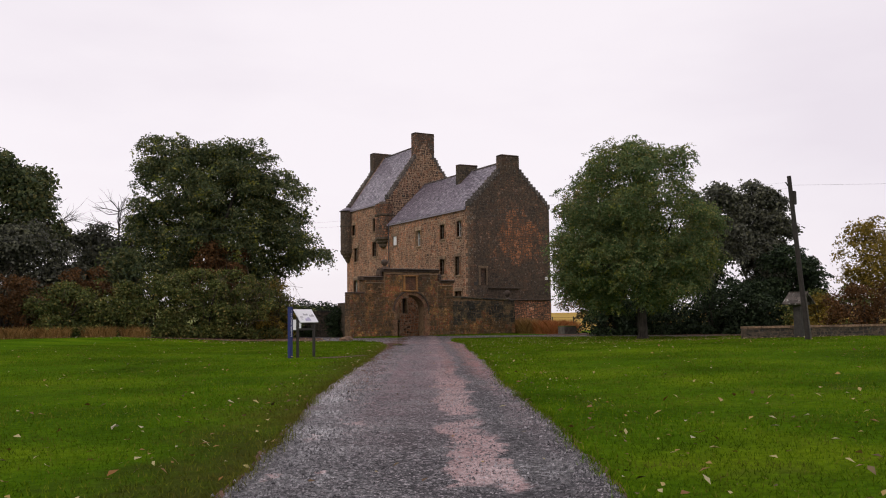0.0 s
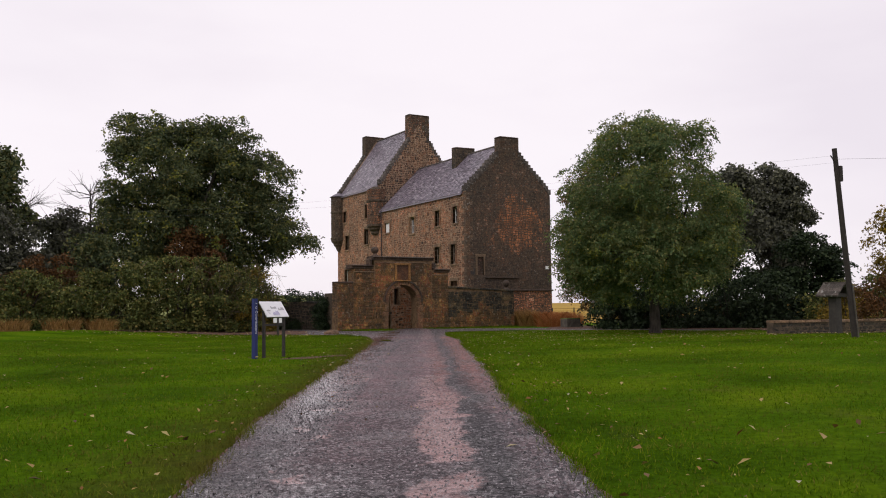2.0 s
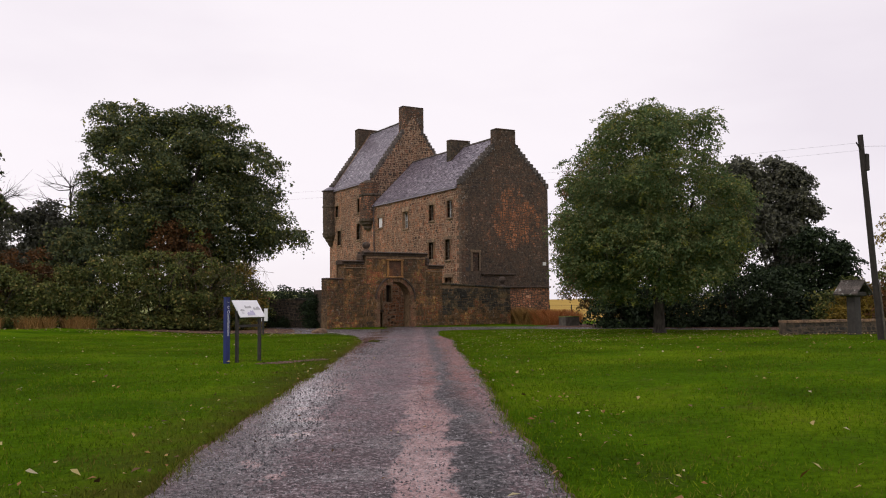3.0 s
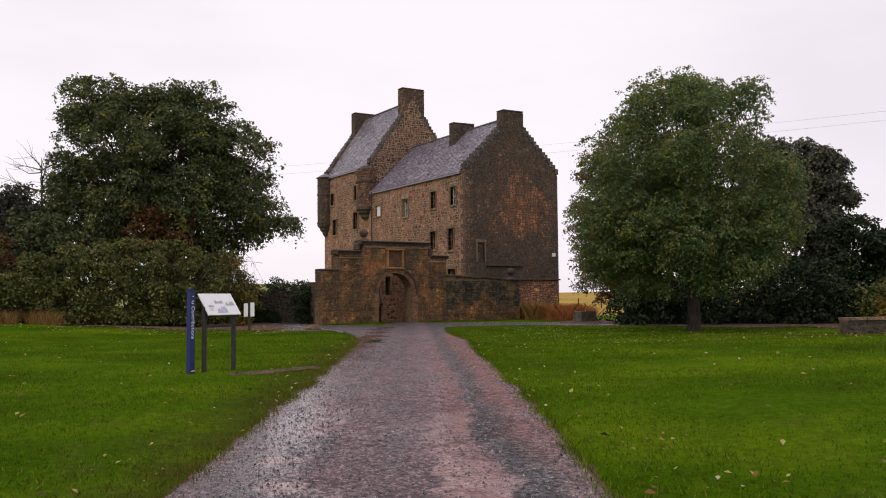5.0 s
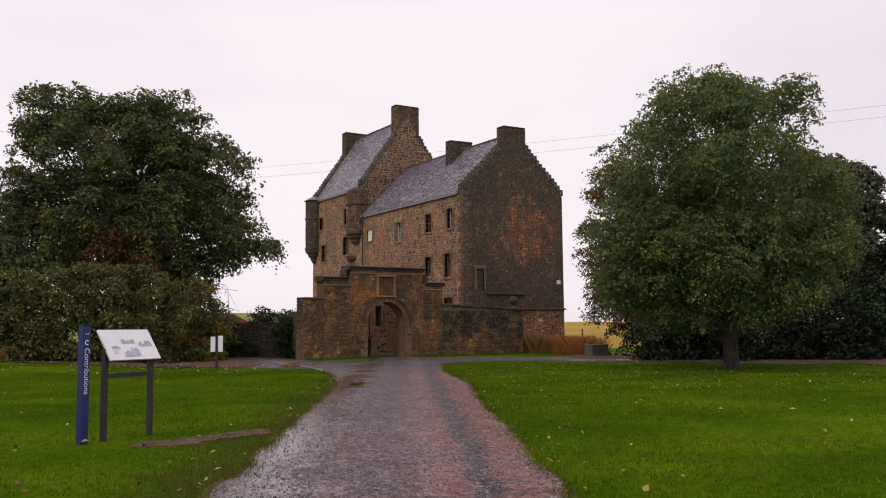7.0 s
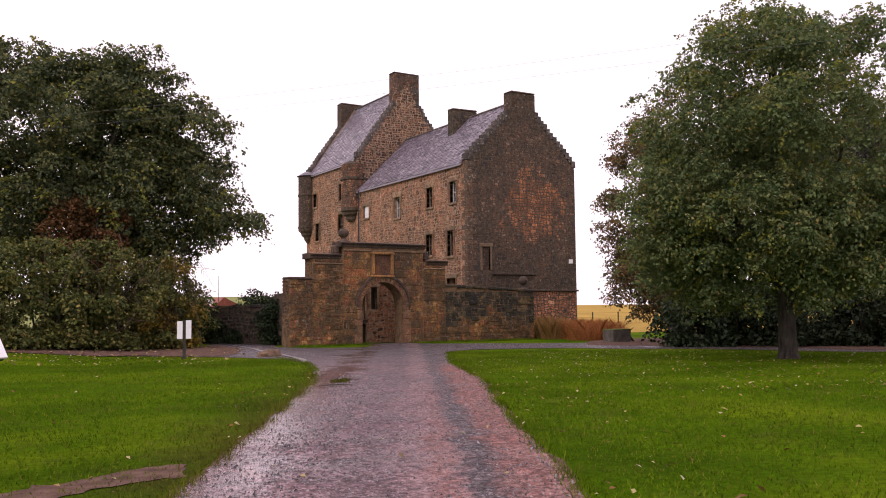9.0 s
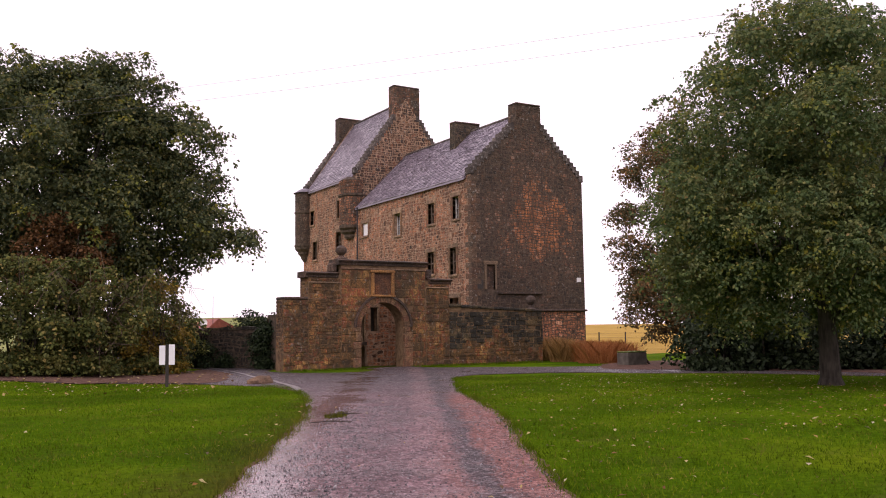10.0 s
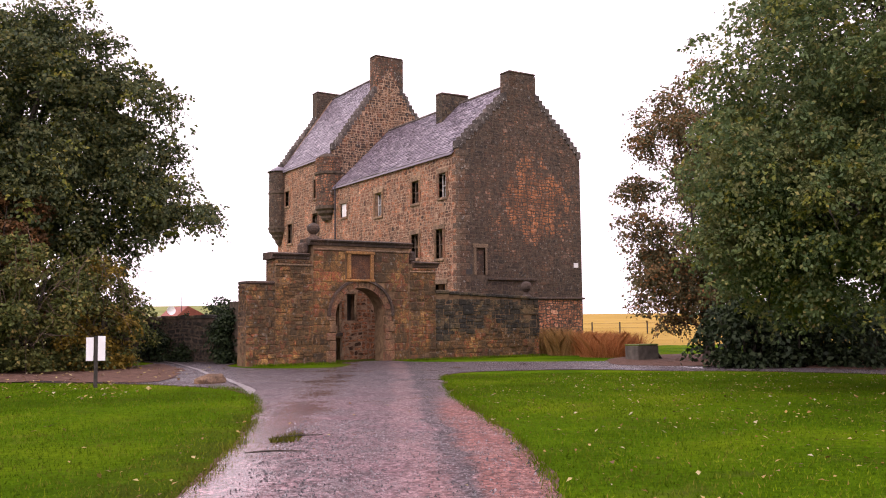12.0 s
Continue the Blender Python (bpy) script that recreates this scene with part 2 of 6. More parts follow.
def road_build(nt, b):
    g = nt.nodes.new("ShaderNodeNewGeometry")
    sep = nt.nodes.new("ShaderNodeSeparateXYZ")
    nt.links.new(g.outputs["Position"], sep.inputs["Vector"])
    along = calc(nt, "ADD", calc(nt, "MULTIPLY", sep.outputs["X"], 0.505), calc(nt, "MULTIPLY", sep.outputs["Y"], 0.863))
    across = calc(nt, "SUBTRACT", calc(nt, "MULTIPLY", sep.outputs["X"], 0.863), calc(nt, "MULTIPLY", sep.outputs["Y"], 0.505))
    wide = tex(nt, 0.55, 3, shift=(3, 1, 0))
    fray = tex(nt, 3.2, 5, shift=(7, 2, 0))
    # the drive drifts to the left of a straight line on its way up
    centred = calc(nt, "ADD", across, calc(nt, "MULTIPLY", calc(nt, "SUBTRACT", along, 10.0), 0.0185))
    warped = calc(nt, "ADD", centred, calc(nt, "ADD", calc(nt, "MULTIPLY", calc(nt, "SUBTRACT", wide, 0.5), 0.7), calc(nt, "MULTIPLY", calc(nt, "SUBTRACT", fray, 0.5), 0.5)))
    stretch = calc(nt, "DIVIDE", along, 50.0)

    def lane(lo, hi, soft=0.06):
        # a strip between two distances from the drive's middle
        x = calc(nt, "DIVIDE", calc(nt, "ADD", warped, 3.0), 6.0)
        p = [(lo + 3) / 6, (hi + 3) / 6]
        e = soft / 6
        return ramp(nt, x, [(p[0] - e, (0, 0, 0)), (p[0] + e, (1, 1, 1)), (p[1] - e, (1, 1, 1)), (p[1] + e, (0, 0, 0))])

    def reach(stops):
        return ramp(nt, stretch, [(p, (v, v, v)) for p, v in stops])

    chips = cells(nt, 48)
    chip = ramp(nt, chips.outputs["Color"], [(0.2, (0.008, 0.008, 0.009)), (0.45, (0.03, 0.027, 0.03)), (0.7, (0.09, 0.078, 0.084)), (0.9, (0.36, 0.32, 0.33))])
    lumps = cells(nt, 24)
    lump = ramp(nt, lumps.outputs["Color"], [(0.2, (0.012, 0.012, 0.013)), (0.5, (0.04, 0.037, 0.04)), (0.75, (0.1, 0.092, 0.098)), (0.92, (0.28, 0.25, 0.26))])
    fine = tex(nt, 30, 4, rough=0.7, shift=(2, 6, 1))
    # towards the house the chippings are worn to a mauve base
    mauve = ramp(nt, tex(nt, 5.0, 7, rough=0.7), [(0.3, (0.1, 0.05, 0.054)), (0.5, (0.22, 0.12, 0.13)), (0.72, (0.4, 0.25, 0.265))])
    worn_far = calc(nt, "MULTIPLY", reach([(0.16, 0.0), (0.4, 0.75), (0.7, 0.85), (0.84, 0.6), (0.92, 0.25), (1.0, 0.1)]), ramp(nt, tex(nt, 1.1, 6, rough=0.65), [(0.34, (0.35, 0.35, 0.35)), (0.55, (1, 1, 1))]))
    c = mix(nt, worn_far, chip, mauve)
    # darker strip of old tarmac along the crown
    strip = calc(nt, "MULTIPLY", lane(-0.25, 0.3, 0.2), reach([(0.1, 0.2), (0.35, 0.55), (0.8, 0.3), (0.95, 0.0)]))
    c = mix(nt, calc(nt, "MULTIPLY", strip, 0.7), c, chip)
    # smooth pink bare base where the surface has broken away
    pink = ramp(nt, tex(nt, 4.0, 6), [(0.3, (0.22, 0.125, 0.12)), (0.7, (0.4, 0.26, 0.25))])
    holes = ramp(nt, tex(nt, 0.8, 4, shift=(1, 4, 2)), [(0.4, (0, 0, 0)), (0.46, (1, 1, 1))])
    bare = calc(nt, "MULTIPLY", calc(nt, "MULTIPLY", lane(0.36, 0.9, 0.03), holes), reach([(0.0, 1.0), (0.36, 1.0), (0.46, 0.5), (0.6, 0.3)]))
    left_holes = calc(nt, "MULTIPLY", calc(nt, "MULTIPLY", lane(-1.15, -0.7, 0.03), ramp(nt, tex(nt, 1.3, 4, shift=(8, 1, 5)), [(0.58, (0, 0, 0)), (0.61, (1, 1, 1))])), reach([(0.05, 1.0), (0.5, 1.0), (0.6, 0.0)]))
    bare = calc(nt, "MAXIMUM", bare, left_holes)
    c = mix(nt, calc(nt, "MULTIPLY", bare, 0.9), c, pink)
    # broken lumps along both sides
    broken = calc(nt, "MAXIMUM", calc(nt, "MULTIPLY", lane(0.86, 1.3, 0.1), reach([(0.3, 0.9), (0.6, 0.7), (0.9, 0.6)])), calc(nt, "MULTIPLY", lane(-1.65, -1.0, 0.3), reach([(0.1, 0.7), (0.3, 0.4), (0.5, 0.0)])))
    broken = calc(nt, "MULTIPLY", broken, calc(nt, "SUBTRACT", 1.0, bare))
    c = mix(nt, broken, c, lump)
    # red earth margin on the lawn side further up
    red = ramp(nt, tex(nt, 6.0, 6), [(0.3, (0.13, 0.046, 0.036)), (0.7, (0.31, 0.13, 0.105))])
    margin = calc(nt, "MULTIPLY", lane(1.18, 2.9, 0.1), reach([(0.3, 0.0), (0.48, 0.85), (0.83, 0.9), (0.88, 0.0)]))
    rust = calc(nt, "MULTIPLY", lane(0.6, 0.86, 0.1), reach([(0.3, 0.0), (0.42, 0.7), (0.6, 0.6), (0.75, 0.0)]))
    c = mix(nt, calc(nt, "MAXIMUM", margin, rust), c, red)
    c = mix(nt, 0.65, c, ramp(nt, fine, [(0.36, (0.12, 0.12, 0.12)), (0.62, (0.85, 0.85, 0.85))]), "OVERLAY")
    blot = tex(nt, 15, 6, (1.1, 0.9, 1), 0.72, shift=(5, 9, 1))
    c = mix(nt, calc(nt, "SUBTRACT", 0.65, calc(nt, "MULTIPLY", bare, 0.35)), c, ramp(nt, blot, [(0.4, (0.1, 0.1, 0.1)), (0.52, (0.5, 0.5, 0.5)), (0.62, (0.85, 0.85, 0.85))]), "OVERLAY")
    nt.links.new(c, b.inputs["Base Color"])
    # rain lies in a smooth film between rough dull chippings, deepest in the left-hand track
    wet = tex(nt, 0.9, 5, shift=(3, 1, 0))
    pool = calc(nt, "MULTIPLY", lane(-1.75, -0.8, 0.3), reach([(0.1, 0.35), (0.3, 0.5), (0.6, 0.9), (0.78, 1.0), (0.9, 0.5)]))
    level = calc(nt, "ADD", calc(nt, "ADD", calc(nt, "MULTIPLY", blot, 0.9), calc(nt, "MULTIPLY", wet, 0.55)), calc(nt, "ADD", calc(nt, "MULTIPLY", pool, 0.24), calc(nt, "MULTIPLY", bare, 0.05)))
    water = ramp(nt, level, [(0.72, (0, 0, 0)), (0.86, (1, 1, 1))])
    nt.links.new(ramp(nt, water, [(0.0, (0.62, 0.62, 0.62)), (1.0, (0.1, 0.1, 0.1))]), b.inputs["Roughness"])
    nt.links.new(ramp(nt, water, [(0.0, (0.22, 0.22, 0.22)), (1.0, (0.7, 0.7, 0.7))]), b.inputs["Specular IOR Level"])
    rel = mix(nt, bare, chips.outputs["Distance"], tex(nt, 12, 4))
    rel = mix(nt, calc(nt, "MULTIPLY", reach([(0.1, 0.3), (0.4, 1.0)]), 0.85), rel, fine)
    rel = mix(nt, broken, rel, mix(nt, 1.0, lumps.outputs["Distance"], (1.6, 1.6, 1.6), "MULTIPLY"))
    rel = mix(nt, calc(nt, "MULTIPLY", water, 0.85), rel, (0.5, 0.5, 0.5))
    bump(nt, b, rel, 1.0, 0.03)


m_road = mat("wet_chipped_tarmac", road_build, 0.5, 0.55)
m_channel = mat("pale_wet_channel", lambda nt, b: (nt.links.new(ramp(nt, tex(nt, 6, 6), [(0.3, (0.1, 0.085, 0.085)), (0.7, (0.27, 0.24, 0.245))]), b.inputs["Base Color"]), bump(nt, b, tex(nt, 20, 4), 0.4, 0.02)), 0.3, 0.5)
m_chip = mat("road_chipping", lambda nt, b: nt.links.new(ramp(nt, island(nt), [(0.0, (0.012, 0.012, 0.014)), (0.6, (0.07, 0.065, 0.07)), (1.0, (0.3, 0.28, 0.29))]), b.inputs["Base Color"]), 0.35, 0.5)
m_dirt = mat("damp_red_earth", lambda nt, b: (nt.links.new(ramp(nt, tex(nt, 4, 7), [(0.3, (0.075, 0.044, 0.032)), (0.7, (0.18, 0.11, 0.085))]), b.inputs["Base Color"]), bump(nt, b, tex(nt, 18, 5), 1.0, 0.05)), 0.9, 0.08)


def leaf_mat(name, stops, clump=0.5, trans=0.3):
    def build(nt, b):
        c = ramp(nt, island(nt), stops)
        c = mix(nt, ramp(nt, tex(nt, 0.8, 3), [(0.35, (0, 0, 0)), (0.68, (clump, clump, clump))]), c, stops[0][1])
        c = mix(nt, ramp(nt, tex(nt, 1.3, 4, shift=(4, 7, 2)), [(0.5, (0, 0, 0)), (0.7, (0.4, 0.4, 0.4))]), c, tuple(0.6 * p + 0.4 * q for p, q in zip(stops[-2][1], stops[-1][1])))
        nt.links.new(c, b.inputs["Base Color"])
        t = nt.nodes.new("ShaderNodeBsdfTranslucent")
        nt.links.new(c, t.inputs["Color"])
        mx = nt.nodes.new("ShaderNodeMixShader")
        mx.inputs[0].default_value = trans
        nt.links.new(b.outputs[0], mx.inputs[1])
        nt.links.new(t.outputs[0], mx.inputs[2])
        nt.links.new(mx.outputs[0], nt.nodes["Material Output"].inputs["Surface"])
    return mat(name, build, 0.6, 0.2)


m_leaf_r = leaf_mat("sycamore_leaves", [(0.0, (0.0632, 0.103, 0.0431)), (0.5, (0.115, 0.171, 0.0603)), (0.85, (0.19, 0.239, 0.0776)), (0.97, (0.323, 0.303, 0.101)), (1.0, (0.344, 0.21, 0.0862))], trans=0.38)
# yellow-green of the outer leaves, brightened for the light that catches them
m_leaf_tip = leaf_mat("lit_yellow_tips", [(0.0, (0.12, 0.15, 0.03)), (0.6, (0.2, 0.22, 0.04)), (1.0, (0.32, 0.27, 0.05))], clump=0.3, trans=0.4)
m_leaf_l = leaf_mat("ash_leaves", [(0.0, (0.0424, 0.0625, 0.0326)), (0.5, (0.0847, 0.115, 0.0477)), (0.85, (0.157, 0.169, 0.0574)), (1.0, (0.266, 0.225, 0.0765))])
m_leaf_dark = leaf_mat("dark_evergreen", [(0.0, (0.0546, 0.0575, 0.0468)), (0.6, (0.101, 0.105, 0.0715)), (1.0, (0.163, 0.163, 0.091))], trans=0.15)
m_leaf_hedge = leaf_mat("hedge_leaves", [(0.0, (0.0475, 0.0625, 0.0219)), (0.5, (0.104, 0.135, 0.0344)), (0.85, (0.202, 0.219, 0.0531)), (1.0, (0.356, 0.25, 0.0781))])
m_leaf_rust = leaf_mat("rusty_leaves", [(0.0, (0.05, 0.03, 0.014)), (0.5, (0.12, 0.06, 0.02)), (1.0, (0.2, 0.09, 0.03))])
m_leaf_gold = leaf_mat("golden_leaves", [(0.0, (0.10, 0.075, 0.015)), (0.5, (0.24, 0.17, 0.025)), (1.0, (0.38, 0.26, 0.04))])
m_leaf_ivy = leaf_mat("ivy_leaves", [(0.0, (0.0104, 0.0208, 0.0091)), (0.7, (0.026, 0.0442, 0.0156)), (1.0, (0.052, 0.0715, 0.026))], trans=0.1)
m_copper = leaf_mat("copper_leaves", [(0.0, (0.075, 0.08, 0.042)), (0.5, (0.13, 0.125, 0.055)), (0.8, (0.23, 0.14, 0.06)), (1.0, (0.4, 0.17, 0.06))])
m_fern = leaf_mat("dead_bracken", [(0.0, (0.2, 0.065, 0.022)), (0.5, (0.42, 0.15, 0.045)), (1.0, (0.58, 0.28, 0.10))], clump=0.2)
m_hay = leaf_mat("dry_grass", [(0.0, (0.18, 0.1, 0.035)), (0.5, (0.36, 0.2, 0.06)), (1.0, (0.5, 0.32, 0.12))], clump=0.3)
m_fallen = leaf_mat("fallen_leaf", [(0.0, (0.05, 0.03, 0.015)), (0.35, (0.2, 0.09, 0.02)), (0.55, (0.32, 0.22, 0.06)), (0.8, (0.38, 0.32, 0.12)), (1.0, (0.42, 0.38, 0.26))], clump=0.1, trans=0.1)
m_bark = mat("grey_brown_bark", lambda nt, b: (nt.links.new(ramp(nt, tex(nt, 12, 5, (1, 1, 0.25)), [(0.3, (0.02, 0.017, 0.013)), (0.7, (0.075, 0.062, 0.05))]), b.inputs["Base Color"]), bump(nt, b, tex(nt, 20, 5, (1, 1, 0.2)), 0.8, 0.03)), 0.9)
m_twig = mat("bare_bramble_stem", lambda nt, b: nt.links.new(ramp(nt, island(nt), [(0.0, (0.05, 0.035, 0.025)), (1.0, (0.17, 0.12, 0.085))]), b.inputs["Base Color"]), 0.85)
def glass_build(nt, b):
    b.inputs["Transmission Weight"].default_value = 1.0
    b.inputs["Base Color"].default_value = (0.8, 0.84, 0.85, 1)


m_glass = mat("window_glass", glass_build, 0.03, 0.5)


def plain(name, col, rough=0.6, var=0.25, scale=6.0, metal=0.0, spec=0.4):
    def build(nt, b):
        lo = tuple(v * (1 - var) for v in col)
        hi = tuple(min(1, v * (1 + var)) for v in col)
        nt.links.new(ramp(nt, tex(nt, scale, 6), [(0.3, lo), (0.7, hi)]), b.inputs["Base Color"])
        b.inputs["Metallic"].default_value = metal
        bump(nt, b, tex(nt, scale * 6, 3), 0.15, 0.005)
    return mat(name, build, rough, spec)


m_white_board = plain("white_shutter_paint", (0.72, 0.71, 0.70), 0.6, 0.1)
m_frame_w = plain("weathered_window_timber", (0.16, 0.12, 0.09), 0.7, 0.3)
m_frame_white = plain("white_window_timber", (0.5, 0.48, 0.45), 0.6, 0.2)
# for a blind, and for a sheet that mimics sky in the panes
m_pane_sheet = plain("grey_pane_sheet", (0.35, 0.34, 0.35), 0.9, 0.25)
m_wood_dark = plain("dark_stained_timber", (0.035, 0.03, 0.025), 0.7, 0.35, 9)
m_pole = plain("creosoted_pole", (0.028, 0.022, 0.019), 0.8, 0.35, 9)
m_blue = plain("royal_blue_enamel", (0.011, 0.02, 0.115), 0.4, 0.15)
m_panel = plain("printed_sign_white", (0.78, 0.78, 0.80), 0.35, 0.04)
m_ink_lilac = plain("faded_lilac_print", (0.45, 0.43, 0.58), 0.5, 0.2, 30)
m_ink_grey = plain("grey_print", (0.4, 0.4, 0.41), 0.5, 0.2, 30)
m_letter = plain("white_lettering", (0.7, 0.72, 0.78), 0.5, 0.05)
m_line = plain("weathered_grey_cable", (0.1, 0.1, 0.105), 0.7, 0.1)
m_wire = plain("black_cable", (0.03, 0.03, 0.035), 0.6, 0.1)
m_rock = stone_mat("rough_field_stone", [(0.0, (0.2, 0.12, 0.07)), (1.0, (0.32, 0.2, 0.12))], single=True)
m_concrete = plain("mossy_concrete", (0.09, 0.08, 0.065), 0.9, 0.4, 5)
m_moss = plain("green_moss", (0.09, 0.12, 0.02), 0.95, 0.3, 12)
m_pantile = plain("red_roof_tile", (0.24, 0.07, 0.045), 0.7, 0.3, 4)
m_dish = plain("white_dish_enamel", (0.75, 0.75, 0.75), 0.4, 0.05)
# near-black, so that recesses and rooms look unlit
m_inside = plain("unlit_inside", (0.05, 0.045, 0.04), 0.9, 0.2)


def field_build(nt, b):
    c = ramp(nt, tex(nt, 0.12, 5, (1, 1, 1)), [(0.3, (0.31, 0.195, 0.045)), (0.7, (0.48, 0.32, 0.085))])
    c = mix(nt, ramp(nt, tex(nt, 1.1, 4, (0.35, 2.2, 1)), [(0.45, (0, 0, 0)), (0.7, (0.45, 0.45, 0.45))]), c, (0.22, 0.19, 0.05))
    nt.links.new(c, b.inputs["Base Color"])
    bump(nt, b, tex(nt, 3, 5), 0.7, 0.2)


m_field = mat("golden_stubble", field_build, 0.95, 0.02)
m_pasture = mat("far_pasture", lambda nt, b: (nt.links.new(ramp(nt, tex(nt, 0.06, 5), [(0.3, (0.13, 0.16, 0.045)), (0.7, (0.24, 0.25, 0.08))]), b.inputs["Base Color"]), bump(nt, b, tex(nt, 2, 4), 0.5, 0.1)), 0.9, 0.1)


# ---- building helpers ----
AX, AY = 0.505, 0.863          # the way along the drive


def smooth(u):
    u = min(max(u, 0.0), 1.0)
    return u * u * (3 - 2 * u)


def ground_z(x, y):
    s = (x - 0.175) * AX + (y + 0.346) * AY
    d = (x - 0.175) * AY - (y + 0.346) * AX
    z = -0.42 * (1 - min(max(s / 27.0, -0.6), 1.0))
    if d > 3:
        z += min(0.03 * (d - 3), 0.36) * (1 - smooth((s - 27) / 16)) * smooth((s + 5) / 20)
    if d < -11:
        z += min(0.06 * (-d - 11), 0.4) * smooth((s - 10) / 20)
    if s > 72:
        z += 0.0125 * (min(s, 330) - 72) * (1.0 + 1.2 * smooth((-d) / 60))
    return z


def part(name, bm, material, parent, label=""):
    me = bpy.data.meshes.new(name)
    bm.normal_update()
    bm.to_mesh(me)
    bm.free()
    return part_data(name, me, material, parent, label)


def part_data(name, me, material, parent, label=""):
    for m in material if isinstance(material, (list, tuple)) else (material,):
        if m.name not in me.materials:
            me.materials.append(m)
    ob = new(name, me)
    ob.parent = parent
    if label:
        ob["label"] = label
    return ob


def thing(name, place, label, category, group="", kind=""):
    ob = new(name)
    ob.location = place
    bpy.context.view_layer.update()
    return tagged(ob, label, category, group, kind)


def rooted(ob, parent):
    """Keeps a part that was built in world coordinates where it is, under a parent that stands elsewhere."""
    ob.parent = parent
    base = Matrix.Translation(parent.location)
    up = parent.parent
    while up:
        base = Matrix.Translation(up.location) @ base
        up = up.parent
    ob.matrix_parent_inverse = base.inverted()
    return ob


def wpart(name, bm, material, parent, label=""):
    return rooted(part(name, bm, material, None, label), parent)


def mesh_of(name, verts, faces):
    me = bpy.data.meshes.new(name)
    me.from_pydata(verts, [], faces)
    me.update()
    return me


def np_mesh(name, verts, k):
    """A mesh of separate faces with k corners each, from an array of corners."""
    me = bpy.data.meshes.new(name)
    n = len(verts)
    me.vertices.add(n)
    me.vertices.foreach_set("co", np.ascontiguousarray(verts, dtype=np.float32).ravel())
    me.loops.add(n)
    me.loops.foreach_set("vertex_index", np.arange(n, dtype=np.int32))
    me.polygons.add(n // k)
    me.polygons.foreach_set("loop_start", np.arange(0, n, k, dtype=np.int32))
    me.update(calc_edges=True)
    return me


def box(bm, x0, x1, y0, y1, z0, z1, bevel=0.0, jitter=0.0, rng=None):
    geo = bmesh.ops.create_cube(bm, size=1.0)
    for v in geo["verts"]:
        v.co = Vector((x0 + (v.co.x + 0.5) * (x1 - x0), y0 + (v.co.y + 0.5) * (y1 - y0), z0 + (v.co.z + 0.5) * (z1 - z0)))
        if jitter:
            v.co += Vector((rng.uniform(-jitter, jitter), rng.uniform(-jitter, jitter), rng.uniform(-jitter, jitter)))
    if bevel:
        es = list({e for v in geo["verts"] for e in v.link_edges})
        bmesh.ops.bevel(bm, geom=es, offset=bevel, segments=1, affect="EDGES")


def boxed(*a, **k):
    bm = bmesh.new()
    box(bm, *a, **k)
    return bm


def tube(bm, pts, radii, sides=8, cap=True):
    rings = []
    for i, p in enumerate(pts):
        p = Vector(p)
        d = (Vector(pts[min(i + 1, len(pts) - 1)]) - Vector(pts[max(i - 1, 0)])).normalized()
        a = d.orthogonal().normalized() if abs(d.z) < 0.9 else Vector((1, 0, 0)).cross(d).normalized()
        b = d.cross(a)
        rings.append([bm.verts.new(p + radii[i] * (math.cos(q) * a + math.sin(q) * b)) for q in [2 * math.pi * j / sides for j in range(sides)]])
    for r0, r1 in zip(rings, rings[1:]):
        for j in range(sides):
            bm.faces.new((r0[j], r0[(j + 1) % sides], r1[(j + 1) % sides], r1[j]))
    if cap:
        bm.faces.new(rings[0][::-1])
        bm.faces.new(rings[-1])


def lathe(bm, centre, profile, sides=24, a0=0.0, a1=2 * math.pi):
    """Turns a profile of (radius, z) round an upright axis."""
    cx, cy, cz = centre
    full = abs(a1 - a0 - 2 * math.pi) < 1e-6
    n = sides if full else sides + 1
    rings = []
    for r, z in profile:
        rings.append([bm.verts.new((cx + max(r, 0.002) * math.cos(a0 + (a1 - a0) * j / sides), cy + max(r, 0.002) * math.sin(a0 + (a1 - a0) * j / sides), cz + z)) for j in range(n)])
    for r0, r1 in zip(rings, rings[1:]):
        for j in range(sides):
            k = (j + 1) % n
            bm.faces.new((r0[j], r0[k], r1[k], r1[j]))


class Face:
    """A plane of masonry: u runs along it, v up it, n out of it."""

    def __init__(self, origin, u, v=(0, 0, 1)):
        self.o, self.u, self.v = Vector(origin), Vector(u).normalized(), Vector(v).normalized()
        self.n = self.u.cross(self.v)

    def at(self, u, v, n=0.0):
        return self.o + self.u * u + self.v * v + self.n * n


class Drum:
    """Masonry round an upright cylinder: u runs round it as seen from outside."""

    def __init__(self, x, y, r, start):
        self.x, self.y, self.r, self.a = x, y, r, start

    def at(self, u, v, n=0.0):
        q = self.a + u / self.r
        return Vector((self.x + (self.r + n) * math.cos(q), self.y + (self.r + n) * math.sin(q), v))


